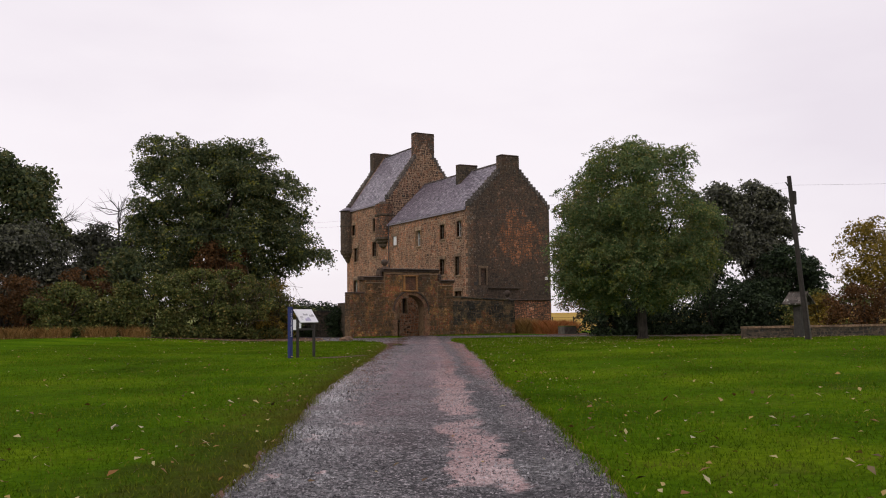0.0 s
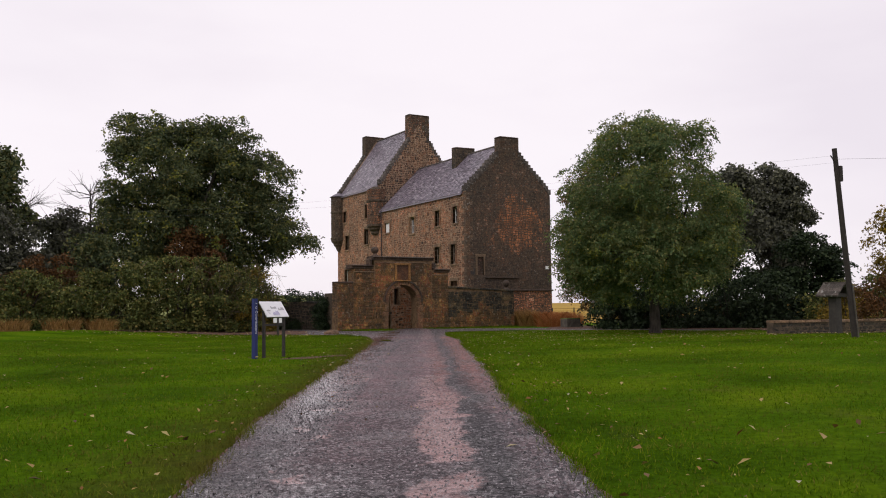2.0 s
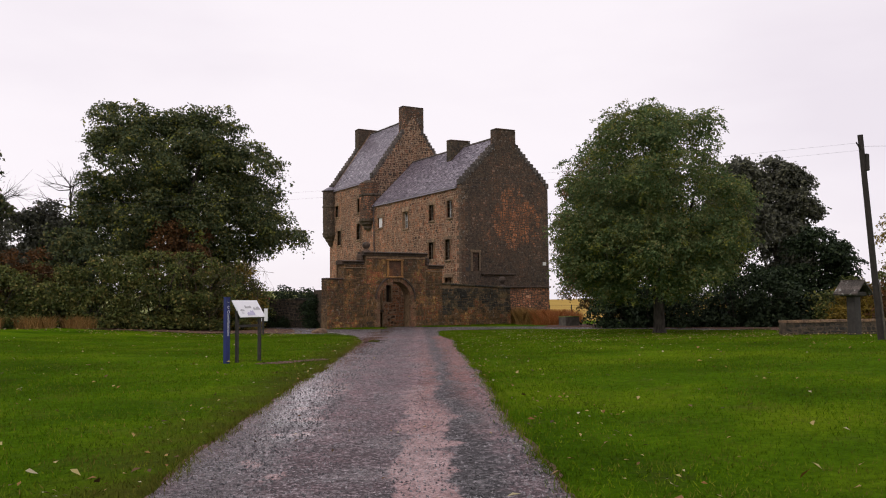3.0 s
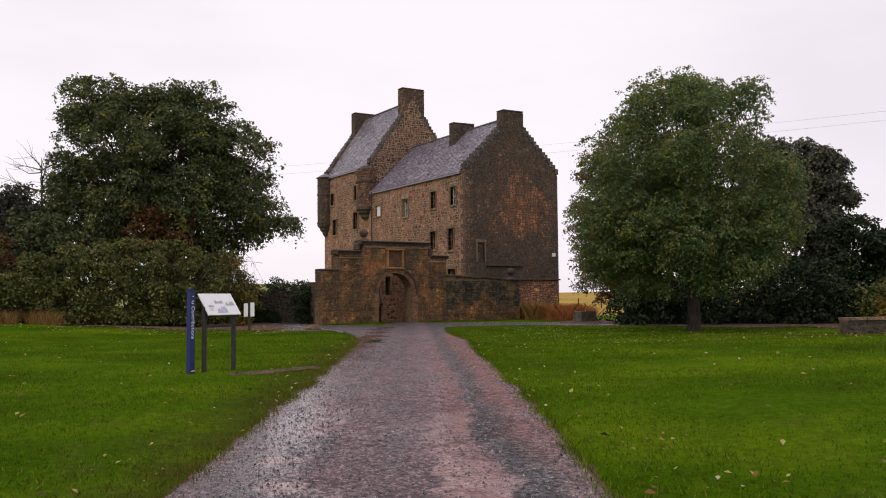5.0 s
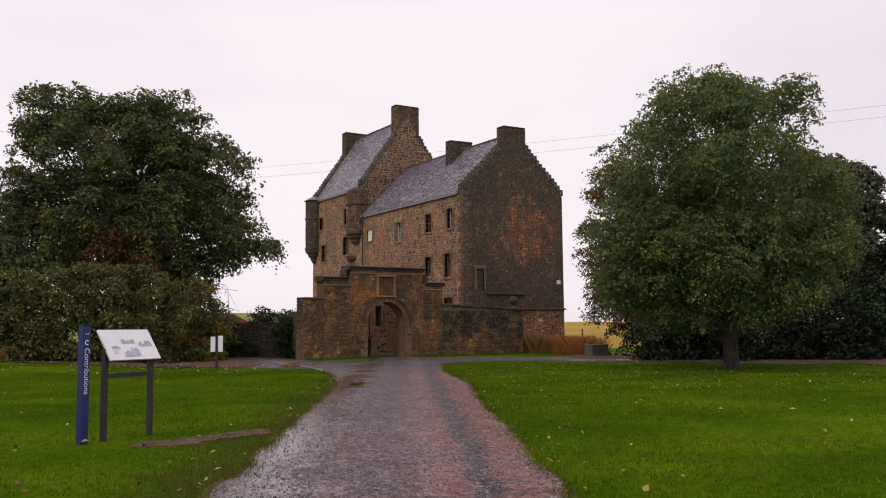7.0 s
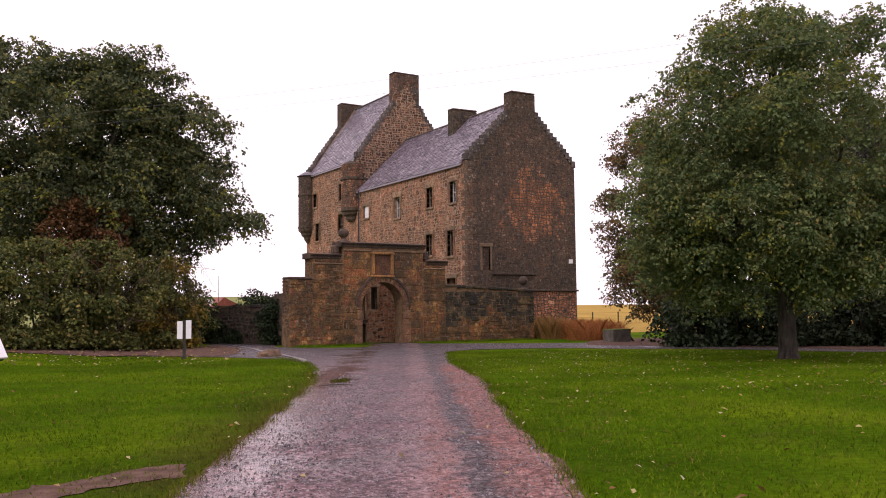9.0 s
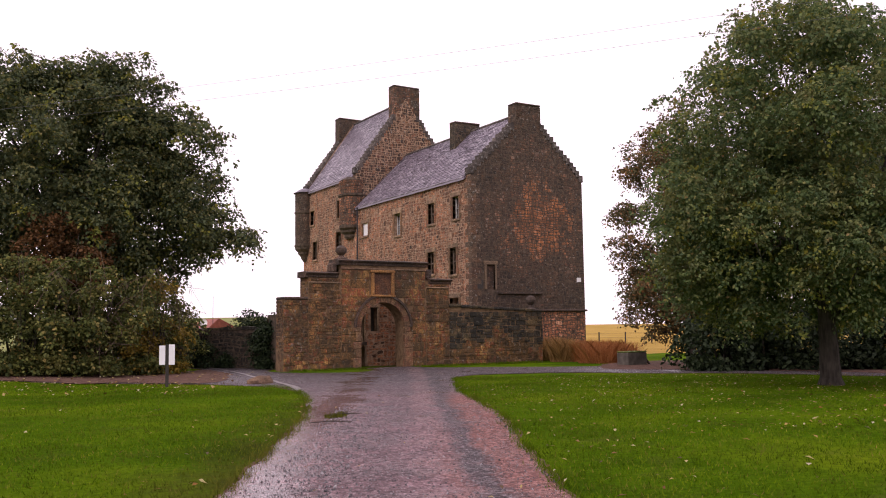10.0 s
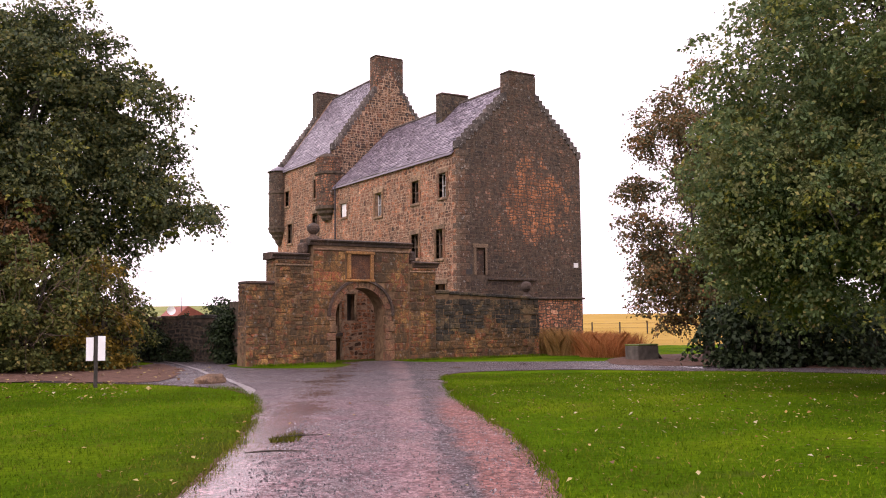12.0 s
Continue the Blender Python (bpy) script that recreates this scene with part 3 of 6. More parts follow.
def holed_wall(face, u0, u1, v0, v1, holes, thick, keep=None):
    """A wall with real openings: holes are (u0, u1, v0, v1)."""
    us = sorted({u0, u1, *[h for q in holes for h in q[:2]]})
    vs = sorted({v0, v1, *[h for q in holes for h in q[2:4]]})
    us = [u for u in us if u0 <= u <= u1]
    vs = [v for v in vs if v0 <= v <= v1]

    def solid(i, j):
        if i < 0 or j < 0 or i >= len(us) - 1 or j >= len(vs) - 1:
            return False
        cu, cv = (us[i] + us[i + 1]) / 2, (vs[j] + vs[j + 1]) / 2
        return not any(h[0] < cu < h[1] and h[2] < cv < h[3] for h in holes)
    bm = bmesh.new()
    cache = {}

    def vert(i, j, k):
        if (i, j, k) not in cache:
            cache[(i, j, k)] = bm.verts.new(face.at(us[i], vs[j], -thick * k))
        return cache[(i, j, k)]
    for i in range(len(us) - 1):
        for j in range(len(vs) - 1):
            if not solid(i, j):
                continue
            bm.faces.new([vert(i, j, 0), vert(i + 1, j, 0), vert(i + 1, j + 1, 0), vert(i, j + 1, 0)])
            bm.faces.new([vert(i, j, 1), vert(i, j + 1, 1), vert(i + 1, j + 1, 1), vert(i + 1, j, 1)])
            for di, dj, a, b in ((-1, 0, (0, 0), (0, 1)), (1, 0, (1, 1), (1, 0)), (0, -1, (1, 0), (0, 0)), (0, 1, (0, 1), (1, 1))):
                if not solid(i + di, j + dj):
                    p, q = (i + a[0], j + a[1]), (i + b[0], j + b[1])
                    bm.faces.new([vert(*p, 0), vert(*q, 0), vert(*q, 1), vert(*p, 1)])
    return bm


def courses(u0, u1, v0, v1, rng, h=(0.3, 0.6), w=(0.4, 0.95), holes=(), inside=None, wild=True):
    """Random-coursed rubble as (u, v, width, height)."""
    out = []
    v = v0
    while v < v1 - 0.05:
        hh = min(rng.uniform(*h), v1 - v)
        if v1 - v - hh < 0.1:
            hh = v1 - v
        u = u0 - rng.uniform(0, 0.2)
        while u < u1:
            ww = rng.uniform(*w)
            a, b = max(u, u0), min(u + ww, u1)
            u += ww
            if b - a < 0.08:
                continue
            pieces = []
            todo = [(a, b, v, v + hh)]
            while todo:
                q = todo.pop()
                if wild and q[3] - q[2] > rng.uniform(0.16, 0.46):
                    m = q[2] + (q[3] - q[2]) * rng.uniform(0.35, 0.65)
                    todo += [(q[0], q[1], q[2], m), (q[0], q[1], m, q[3])]
                elif wild and q[1] - q[0] > rng.uniform(0.2, 0.62):
                    m = q[0] + (q[1] - q[0]) * rng.uniform(0.3, 0.7)
                    todo += [(q[0], m, q[2], q[3]), (m, q[1], q[2], q[3])]
                else:
                    pieces.append(q)
            for p in pieces:
                parts = [p]
                for q in holes:
                    nxt = []
                    for r in parts:
                        if r[1] <= q[0] or r[0] >= q[1] or r[3] <= q[2] or r[2] >= q[3]:
                            nxt.append(r)
                        else:
                            if r[0] < q[0] - 0.06:
                                nxt.append((r[0], q[0], r[2], r[3]))
                            if r[1] > q[1] + 0.06:
                                nxt.append((q[1], r[1], r[2], r[3]))
                    parts = nxt
                for r in parts:
                    if inside is None or inside((r[0] + r[1]) / 2, (r[2] + r[3]) / 2):
                        out.append((r[0], r[2], r[1] - r[0], r[3] - r[2]))
        v += hh
    return out


def stone_faces(face, stones, rng, verts, faces, proud=(-0.002, 0.012), joint=0.02):
    """Irregular stones with cut corners, each with its own edges, into one list."""
    for u, v, w, h in stones:
        j = min(joint, w * 0.15, h * 0.15)
        d = rng.uniform(*proud)
        lo, hi = min(w, h) * 0.06, min(w, h) * 0.42
        a = [rng.uniform(lo, hi) for _ in range(8)]
        jt = lambda: rng.uniform(-0.02, 0.02)
        x0, x1, y0, y1 = u + j, u + w - j, v + j, v + h - j
        ring = [(x0 + a[0], y0), (x1 - a[1], y0 + jt()), (x1, y0 + a[2]), (x1 + jt(), y1 - a[3]), (x1 - a[4], y1), (x0 + a[5], y1 + jt()), (x0, y1 - a[6]), (x0 + jt(), y0 + a[7])]
        ring = [(p + 0.07 * noise.noise((p * 1.3, q * 1.3, 1.0)), q + 0.09 * noise.noise((p * 1.3, q * 1.3, 7.0))) for p, q in ring]
        cu, cv = (sum(p[i] for p in ring) / 8 for i in (0, 1))
        k = len(verts)
        for p, q in ring:
            verts.append(face.at(p, q, -0.012))
        for p, q in ring:
            verts.append(face.at(cu + (p - cu) * 0.97, cv + (q - cv) * 0.97, d * 0.6))
        for p, q in ring:
            verts.append(face.at(cu + (p - cu) * 0.8 + jt() * 0.5, cv + (q - cv) * 0.8, d + rng.uniform(-0.006, 0.012)))
        for q in range(8):
            r = (q + 1) % 8
            faces.append((k + q, k + r, k + 8 + r, k + 8 + q))
            faces.append((k + 8 + q, k + 8 + r, k + 16 + r, k + 16 + q))
        faces.append(tuple(range(k + 16, k + 24)))


def stonework(name, face, stones, rng, material, parent, label="", **kw):
    verts, faces = [], []
    stone_faces(face, stones, rng, verts, faces, **kw)
    ob = part_data(name, mesh_of(name, verts, faces), material, None, label)
    rooted(ob, parent)
    return tagged(ob, kind="stuff")


def single_stones(face, stones, rng, material, parent, name="stone", deep=0.1, gap=0.012, rough=1.0, proud=(0.0, 0.045)):
    """Stones as objects of their own on a few shared meshes."""
    shapes = []
    for i in range(10):
        bm = bmesh.new()
        box(bm, -0.5, 0.5, -0.5, 0.5, -0.5, 0.5, bevel=0.1)
        for vv in bm.verts:
            vv.co += Vector((rng.uniform(-0.07, 0.07) * rough, rng.uniform(-0.07, 0.07) * rough, rng.uniform(-0.08, 0.08)))
        me = bpy.data.meshes.new(name)
        bm.to_mesh(me)
        bm.free()
        me.materials.append(material)
        shapes.append(me)
    basis = Matrix((face.u, face.v, face.n)).transposed().to_4x4()
    inv = Matrix.Translation(parent.location).inverted()
    for u, v, w, h in stones:
        ob = new(name, rng.choice(shapes))
        ob.parent = parent
        ob.matrix_parent_inverse = inv
        p = face.at(u + w / 2, v + h / 2, rng.uniform(*proud) - deep / 2)
        ob.matrix_basis = Matrix.Translation(p) @ basis @ Matrix.Rotation(rng.uniform(-0.05, 0.05) * rough, 4, "Z") @ Matrix.Diagonal((w - gap, h - gap, deep, 1))


def slates(name, face, width, length, rng, parent, clip=None, mat_=None):
    """Courses of overlapping slates on a roof plane; v runs up the slope."""
    verts, faces = [], []
    v, row = 0.0, 0
    while v < length:
        g = 0.2 * (1 - 0.25 * v / length)
        u = -rng.uniform(0, 0.2)
        while u < width:
            w = rng.uniform(0.16, 0.32)
            a, b = max(u, 0), min(u + w, width)
            u += w
            if b - a < 0.04 or (clip and not clip((a + b) / 2, v + g / 2)):
                continue
            k = len(verts)
            lift = rng.uniform(0.02, 0.055)
            e = rng.uniform(-0.012, 0.012)
            top = min(v + g * 1.35, length)
            pts = [(a + 0.004, v + e, lift), (b - 0.004, v + e + rng.uniform(-0.008, 0.008), lift + rng.uniform(-0.004, 0.004)), (b - 0.004, top, 0.006), (a + 0.004, top, 0.006)]
            for q in pts:
                verts.append(face.at(*q))
            for q in pts[:2]:
                verts.append(face.at(q[0], q[1], 0.0))
            faces.append((k, k + 1, k + 2, k + 3))
            faces.append((k + 4, k + 5, k + 1, k))
        v += g
    ob = part_data(name, mesh_of(name, verts, faces), mat_ or m_slate, None, "small grey-violet wet slates in courses")
    rooted(ob, parent)
    return tagged(ob, kind="stuff")


def prism(bm, pts, offset):
    """A polygon of points pulled out by a vector into a solid."""
    a = [bm.verts.new(p) for p in pts]
    b = [bm.verts.new(Vector(p) + Vector(offset)) for p in pts]
    bm.faces.new(a)
    bm.faces.new(b[::-1])
    n = len(pts)
    for i in range(n):
        bm.faces.new((a[i], b[i], b[(i + 1) % n], a[(i + 1) % n]))
    bmesh.ops.recalc_face_normals(bm, faces=bm.faces)


# ---- ground ----
def axis(lo, a, b, hi, step):
    mid = list(np.arange(a, b + 0.01, step))
    out, d, p = [], step, a
    while p > lo:
        d *= 1.35
        p -= d
        out.append(p)
    left = out[::-1]
    out, d, p = [], step, b
    while p < hi:
        d *= 1.35
        p += d
        out.append(p)
    return left + mid + out


gx, gy = axis(-900, -14, 70, 1000, 0.8), axis(-700, -16, 92, 1200, 0.8)
gverts = [(x, y, ground_z(x, y) + 0.03 * noise.noise((x * 0.3, y * 0.3, 0))) for y in gy for x in gx]
nx = len(gx)
gfaces = [(j * nx + i, j * nx + i + 1, (j + 1) * nx + i + 1, (j + 1) * nx + i) for j in range(len(gy) - 1) for i in range(nx - 1)]
gmesh = mesh_of("ground", gverts, gfaces)
for m in (m_grass, m_field, m_pasture):
    gmesh.materials.append(m)
for p in gmesh.polygons:
    c = p.center
    s = (c.x - 0.175) * AX + (c.y + 0.346) * AY
    d = (c.x - 0.175) * AY - (c.y + 0.346) * AX
    p.use_smooth = True
    if s > 74:
        p.material_index = 1 if d > 4 else 2
ground = tagged(new("ground", gmesh), "mown green lawn running out to stubble fields", "ground", kind="structure")

# ---- drive and forecourt ----
LEFT_EDGE = [(-6.0, -8.5), (-2.4, -1.4), (2.2, 6.6), (3.85, 9.6), (6.1, 14.0), (9.4, 19.6), (11.4, 22.9), (15.2, 29.8), (17.1, 33.4), (18.3, 36.1), (19.4, 38.9), (19.9, 42.0), (18.7, 45.3), (15.9, 48.1), (11.0, 50.3), (4.0, 52.0)]
FAR_EDGE = [(4.0, 54.0), (12.0, 53.2), (17.2, 53.2), (20.6, 54.4), (22.0, 57.6), (19.0, 66.0), (22.0, 68.0), (24.6, 56.2), (23.5, 52.6), (23.9, 49.9), (25.8, 49.0), (27.2, 50.2), (27.6, 51.6), (29.2, 51.6), (29.8, 50.2), (31.5, 48.6), (34.0, 46.3), (36.4, 44.4), (38.4, 40.5), (39.6, 36.5), (39.4, 33.0)]
RIGHT_EDGE = [(37.0, 32.4), (35.7, 34.6), (34.9, 36.6), (33.8, 38.4), (32.3, 40.5), (30.6, 42.6), (28.4, 43.9), (26.4, 43.0), (25.0, 40.9), (23.1, 37.6), (21.3, 34.0), (19.6, 30.7), (17.0, 26.4), (13.55, 20.2), (11.95, 17.4), (9.8, 13.7), (6.85, 8.3), (4.95, 5.0), (0.4, -3.0), (-3.2, -10.0)]


def ragged(pts, step, amount, seed, closed=True):
    """A smooth closed outline through the points, with a ragged edge."""
    out = []
    n = len(pts)
    for i in range(n):
        p0, p1, p2, p3 = (Vector(pts[(i + k) % n]) for k in (-1, 0, 1, 2))
        m = max(1, int((p2 - p1).length / step))
        for k in range(m):
            t = k / m
            q = 0.5 * ((2 * p1) + (p2 - p0) * t + (2 * p0 - 5 * p1 + 4 * p2 - p3) * t * t + (3 * p1 - p0 - 3 * p2 + p3) * t ** 3)
            nn = noise.noise((q.x * 0.9, q.y * 0.9, seed)) + 0.7 * noise.noise((q.x * 6, q.y * 6, seed))
            nm = noise.noise((q.x * 0.9, q.y * 0.9, seed + 9)) + 0.7 * noise.noise((q.x * 6, q.y * 6, seed + 9))
            out.append((q.x + amount * nn, q.y + amount * nm))
    return out


def sheet(name, outline, lift, material, cut=1.2):
    bm = bmesh.new()
    vs = [bm.verts.new((x, y, 0)) for x, y in outline]
    es = [bm.edges.new((vs[i], vs[(i + 1) % len(vs)])) for i in range(len(vs))]
    bmesh.ops.triangle_fill(bm, use_beauty=True, edges=es)
    lo = [min(p[k] for p in outline) for k in (0, 1)]
    hi = [max(p[k] for p in outline) for k in (0, 1)]
    for k in (0, 1):
        c = lo[k] + cut
        while c < hi[k]:
            co, no = Vector((0, 0, 0)), Vector((0, 0, 0))
            co[k], no[k] = c, 1
            bmesh.ops.bisect_plane(bm, geom=bm.verts[:] + bm.edges[:] + bm.faces[:], plane_co=co, plane_no=no)
            c += cut
    for v in bm.verts:
        v.co.z = ground_z(v.co.x, v.co.y) + 0.03 * noise.noise((v.co.x * 0.3, v.co.y * 0.3, 0)) + lift
    bmesh.ops.recalc_face_normals(bm, faces=bm.faces)
    if sum(f.normal.z for f in bm.faces) < 0:
        bmesh.ops.reverse_faces(bm, faces=bm.faces)
    for f in bm.faces:
        f.smooth = True
    return part(name, bm, material, None)


road_line = ragged(LEFT_EDGE + FAR_EDGE + RIGHT_EDGE, 0.09, 0.06, 3.0)


def widened(pts, by, seed):
    """The outline pushed outwards by a ragged amount."""
    n = len(pts)
    area = sum(pts[i][0] * pts[(i + 1) % n][1] - pts[(i + 1) % n][0] * pts[i][1] for i in range(n))
    sg = 1 if area > 0 else -1
    out = []
    for i in range(0, n, 2):
        (xa, ya), (xb, yb) = pts[(i - 4) % n], pts[(i + 4) % n]
        d = Vector((yb - ya, xa - xb)).normalized() * sg
        k = by * (0.9 + 1.1 * noise.noise((pts[i][0] * 1.1, pts[i][1] * 1.1, seed)) + 0.5 * noise.noise((pts[i][0] * 4, pts[i][1] * 4, seed)))
        out.append((pts[i][0] + d.x * max(k, 0.0), pts[i][1] + d.y * max(k, 0.0)))
    return out


fringe = tagged(sheet("mud_fringe", widened(road_line, 0.07, 12.0), 0.006, m_dirt), "muddy brown fringe between the drive and lawn", "mud", kind="structure")
road = tagged(sheet("road", road_line, 0.018, m_road), "worn wet tarmac drive with chippings and red bare patches", "road", kind="structure")


def in_poly(x, y, poly):
    hit = False
    j = len(poly) - 1
    for i in range(len(poly)):
        xi, yi = poly[i]
        xj, yj = poly[j]
        if (yi > y) != (yj > y) and x < (xj - xi) * (y - yi) / (yj - yi) + xi:
            hit = not hit
        j = i
    return hit


bare = tagged(sheet("bare_earth", ragged([(10.2, 24.1), (10.8, 24.0), (11.4, 24.3), (12.1, 24.5), (12.3, 25.1), (11.7, 25.0), (11.0, 24.7), (10.4, 24.5)], 0.05, 0.22, 5.0), 0.006, m_dirt, 0.5), "trodden patch of bare reddish earth beside the drive", "bare earth", kind="structure")

leafy = tagged(sheet("earth_track", ragged([(2.0, 50.9), (10.0, 50.4), (15.9, 48.2), (18.6, 45.6), (19.7, 46.2), (21.2, 50.0), (21.9, 55.4), (20.4, 54.6), (16.5, 53.6), (10.0, 53.0), (2.0, 53.0)], 0.12, 0.3, 6.0), 0.03, m_dirt), "strewn brown earth track before the hedge", "track", kind="structure")
shade_floor = tagged(sheet("woodland_floor", ragged([(33.6, 43.4), (35.2, 40.4), (36.4, 37.4), (37.4, 33.4), (36.6, 29.0), (42.0, 27.0), (50.0, 27.5), (54.0, 36.0), (48.0, 44.0), (41.0, 48.0), (36.5, 47.0)], 0.3, 0.2, 7.0), 0.026, m_dirt), "bare dark leaf-strewn earth beneath the trees", "ground", kind="structure")

channel = tagged(sheet("drain_channel", ragged([(19.75, 40.2), (20.25, 41.2), (20.62, 43.0), (21.52, 48.2), (22.42, 54.0), (22.8, 59.0), (22.65, 59.0), (22.28, 54.0), (21.37, 48.2), (20.5, 43.2), (20.0, 41.2)], 0.08, 0.05, 9.0), 0.036, m_channel, 0.8), "pale wet drain channel across the forecourt", "channel", kind="structure")

# ---- the tower house ----
rng = random.Random(11)
FX, GY, RX, RIDGE_X = 37.17, 58.2, 45.05, 41.1       # front, near gable, far side, ridge
TY0, TY1 = 72.33, 81.6                                # the taller part
EAVE, RIDGE, T_EAVE, T_RIDGE = 10.05, 13.95, 12.35, 17.9
castle = thing("tower_house", (41.0, 68.0, 0.0), "tall brown rubble tower house with crow-stepped gables and slate roofs", "castle")

front = Face((FX, 90.0, 0.0), (0, -1, 0))             # u = 90 - y
gable = Face((FX, GY, 0.0), (1, 0, 0))                # u = x - FX
tgable = Face((FX, TY0, 0.0), (1, 0, 0))


def fy(y0, y1, z0, z1):
    return (90 - y1, 90 - y0, z0, z1)


# openings of the front: y from, y to, z from, z to, what fills it
WINDOWS = [(59.40, 60.05, 7.75, 9.0, "curtain"), (62.05, 62.75, 7.75, 8.95, "sash"), (66.15, 66.95, 7.5, 8.85, "white"), (70.6, 71.4, 7.92, 8.75, "board"),
           (59.75, 60.4, 4.65, 6.15, "sash"), (62.15, 62.85, 4.8, 6.1, "sash"), (59.55, 60.5, 2.95, 3.35, "slit"), (70.5, 71.3, 0.95, 2.6, "sash"), (68.3, 69.0, 1.7, 3.1, "sash"),
           (79.55, 80.2, 9.6, 10.65, "sash"), (74.85, 75.4, 9.6, 10.85, "sash"), (79.0, 79.75, 6.95, 8.3, "sash"), (74.8, 75.6, 7.2, 8.6, "sash"), (79.1, 79.9, 3.7, 5.1, "white")]
fholes = [fy(*w[:4]) for w in WINDOWS]
main_h = [h for h in fholes if h[0] > 90 - TY0]
tow_h = [h for h in fholes if h[0] <= 90 - TY0]
wall_f = wpart("front_wall", holed_wall(front, 90 - TY0, 90 - GY, -0.3, EAVE, main_h, 0.8), m_mortar, castle, "rubble front wall in warm brown sandstone")
wall_t = wpart("tower_front_wall", holed_wall(front, 90 - TY1, 90 - TY0, -0.3, T_EAVE, tow_h, 0.8), m_mortar, castle)
surr = [(h[0] - 0.2, h[1] + 0.2, h[2] - 0.14, h[3] + 0.24) for h in fholes]
stonework("front_stonework", front, courses(90 - TY0, 90 - GY - 0.3, 0, EAVE - 0.05, rng, holes=surr), rng, m_front, castle, "warm brown and tan rubble with pale mortar")
stonework("tower_stonework", front, courses(90 - TY1, 90 - TY0, 0, T_EAVE - 0.05, rng, holes=surr), rng, m_front, castle, "")

# near gable wall with its shoulder and two small openings
gh = [(0.95, 1.5, 3.75, 5.1), (0.15, 0.65, 3.75, 4.3)]
wall_g = wpart("gable_wall", holed_wall(gable, 0.8, RX - FX, -0.3, EAVE, gh, 0.9), m_mortar_dark, castle, "dark weathered rubble gable with an orange patch")
bm = bmesh.new()
prism(bm, [gable.at(0, EAVE), gable.at(RX - FX, EAVE), gable.at(RIDGE_X - FX, RIDGE + 0.15)], (0, 0.9, 0))
wpart("gable_head", bm, m_mortar_dark, castle)


def gable_in(eave, ridge, half, mid):
    return lambda u, v: v < eave or abs(u - mid) < half * (1 - (v - eave) / (ridge - eave)) - 0.02


gin = gable_in(EAVE, RIDGE + 0.2, (RX - FX) / 2 + 0.1, RIDGE_X - FX)
gs = courses(0.0, RX - FX, 2.6, RIDGE + 0.1, rng, holes=[(h[0] - 0.12, h[1] + 0.12, h[2] - 0.1, h[3] + 0.2) for h in gh], inside=gin)
stonework("gable_stonework", gable, gs, rng, m_gable, castle, "blackened brown rubble")
stonework("gable_foot_stonework", gable, courses(0.0, RX - FX, 0, 2.55, rng), rng, m_plinth, castle, "lighter orange rubble foot")
# far side and back
side = Face((RX, GY, 0), (0, 1, 0))
wpart("far_wall", holed_wall(side, 0.9, TY1 - GY, -0.3, EAVE, [], 0.8), m_mortar_dark, castle)
wpart("tower_far_wall", boxed(RX - 0.8, RX, TY0, TY1, EAVE, T_EAVE), m_mortar_dark, castle)
wpart("back_gable_wall", boxed(FX + 0.8, RX - 0.8, TY1 - 0.9, TY1, -0.3, T_EAVE), m_mortar_dark, castle)
# tower gables
half_t = (RX - FX) / 2
for y in (TY0, TY1 - 0.9):
    bm = bmesh.new()
    prism(bm, [Vector((FX, y, T_EAVE)), Vector((RX, y, T_EAVE)), Vector((RIDGE_X, y, T_RIDGE + 0.15))], (0, 0.9, 0))
    wpart("tower_gable_head", bm, m_mortar, castle)
wpart("tower_cross_wall", boxed(FX + 0.8, RX - 0.8, TY0, TY0 + 0.9, EAVE - 1, T_EAVE), m_mortar, castle)
tin = gable_in(T_EAVE, T_RIDGE + 0.2, half_t + 0.1, RIDGE_X - FX)


def above_main(u, v):
    return tin(u, v) and v > EAVE + (RIDGE - EAVE) * (1 - abs(u - (RIDGE_X - FX)) / half_t) - 0.25


stonework("tower_gable_stonework", tgable, courses(0.0, RX - FX, 9.8, T_RIDGE + 0.1, rng, inside=above_main), rng, m_tower, castle, "brown rubble tower gable")

# roofs: boarding under courses of slates
def roof(y0, y1, eave, ridge, over, name):
    for sx in (-1, 1):
        ex = RIDGE_X + sx * (half_t + over)
        drop = (ridge - eave) / half_t * over
        bm = bmesh.new()
        prism(bm, [Vector((ex, y0, eave - drop)), Vector((RIDGE_X, y0, ridge)), Vector((RIDGE_X, y0, ridge - 0.2)), Vector((ex, y0, eave - drop - 0.12))], (0, y1 - y0, 0))
        wpart("roof", bm, m_slate, castle, "steep grey slate roof slope")
        ln = math.hypot(half_t + over, ridge - eave + drop)
        up = Vector((RIDGE_X - ex, 0, ridge - eave + drop)).normalized()
        f = Face((ex, y1, eave - drop), (0, -1, 0), up) if sx < 0 else Face((ex, y0, eave - drop), (0, 1, 0), up)
        slates("slating", f, y1 - y0, ln, rng, castle)
    bm = bmesh.new()
    tube(bm, [(RIDGE_X, y0, ridge + 0.02), (RIDGE_X, y1, ridge + 0.02)], [0.1, 0.1], 8)
    wpart("ridge_capping", bm, m_crow, castle)


roof(GY + 0.46, TY0 - 0.02, EAVE, RIDGE, 0.14, "main")
roof(TY0 + 0.46, TY1 - 0.85, T_EAVE, T_RIDGE, 0.14, "tower")

# crow steps up each gable
step_mesh = bpy.data.meshes.new("crow_step")
bm = boxed(-0.5, 0.5, -0.5, 0.5, -0.5, 0.5, bevel=0.05, jitter=0.02, rng=rng)
bm.to_mesh(step_mesh)
bm.free()
step_mesh.materials.append(m_crow)


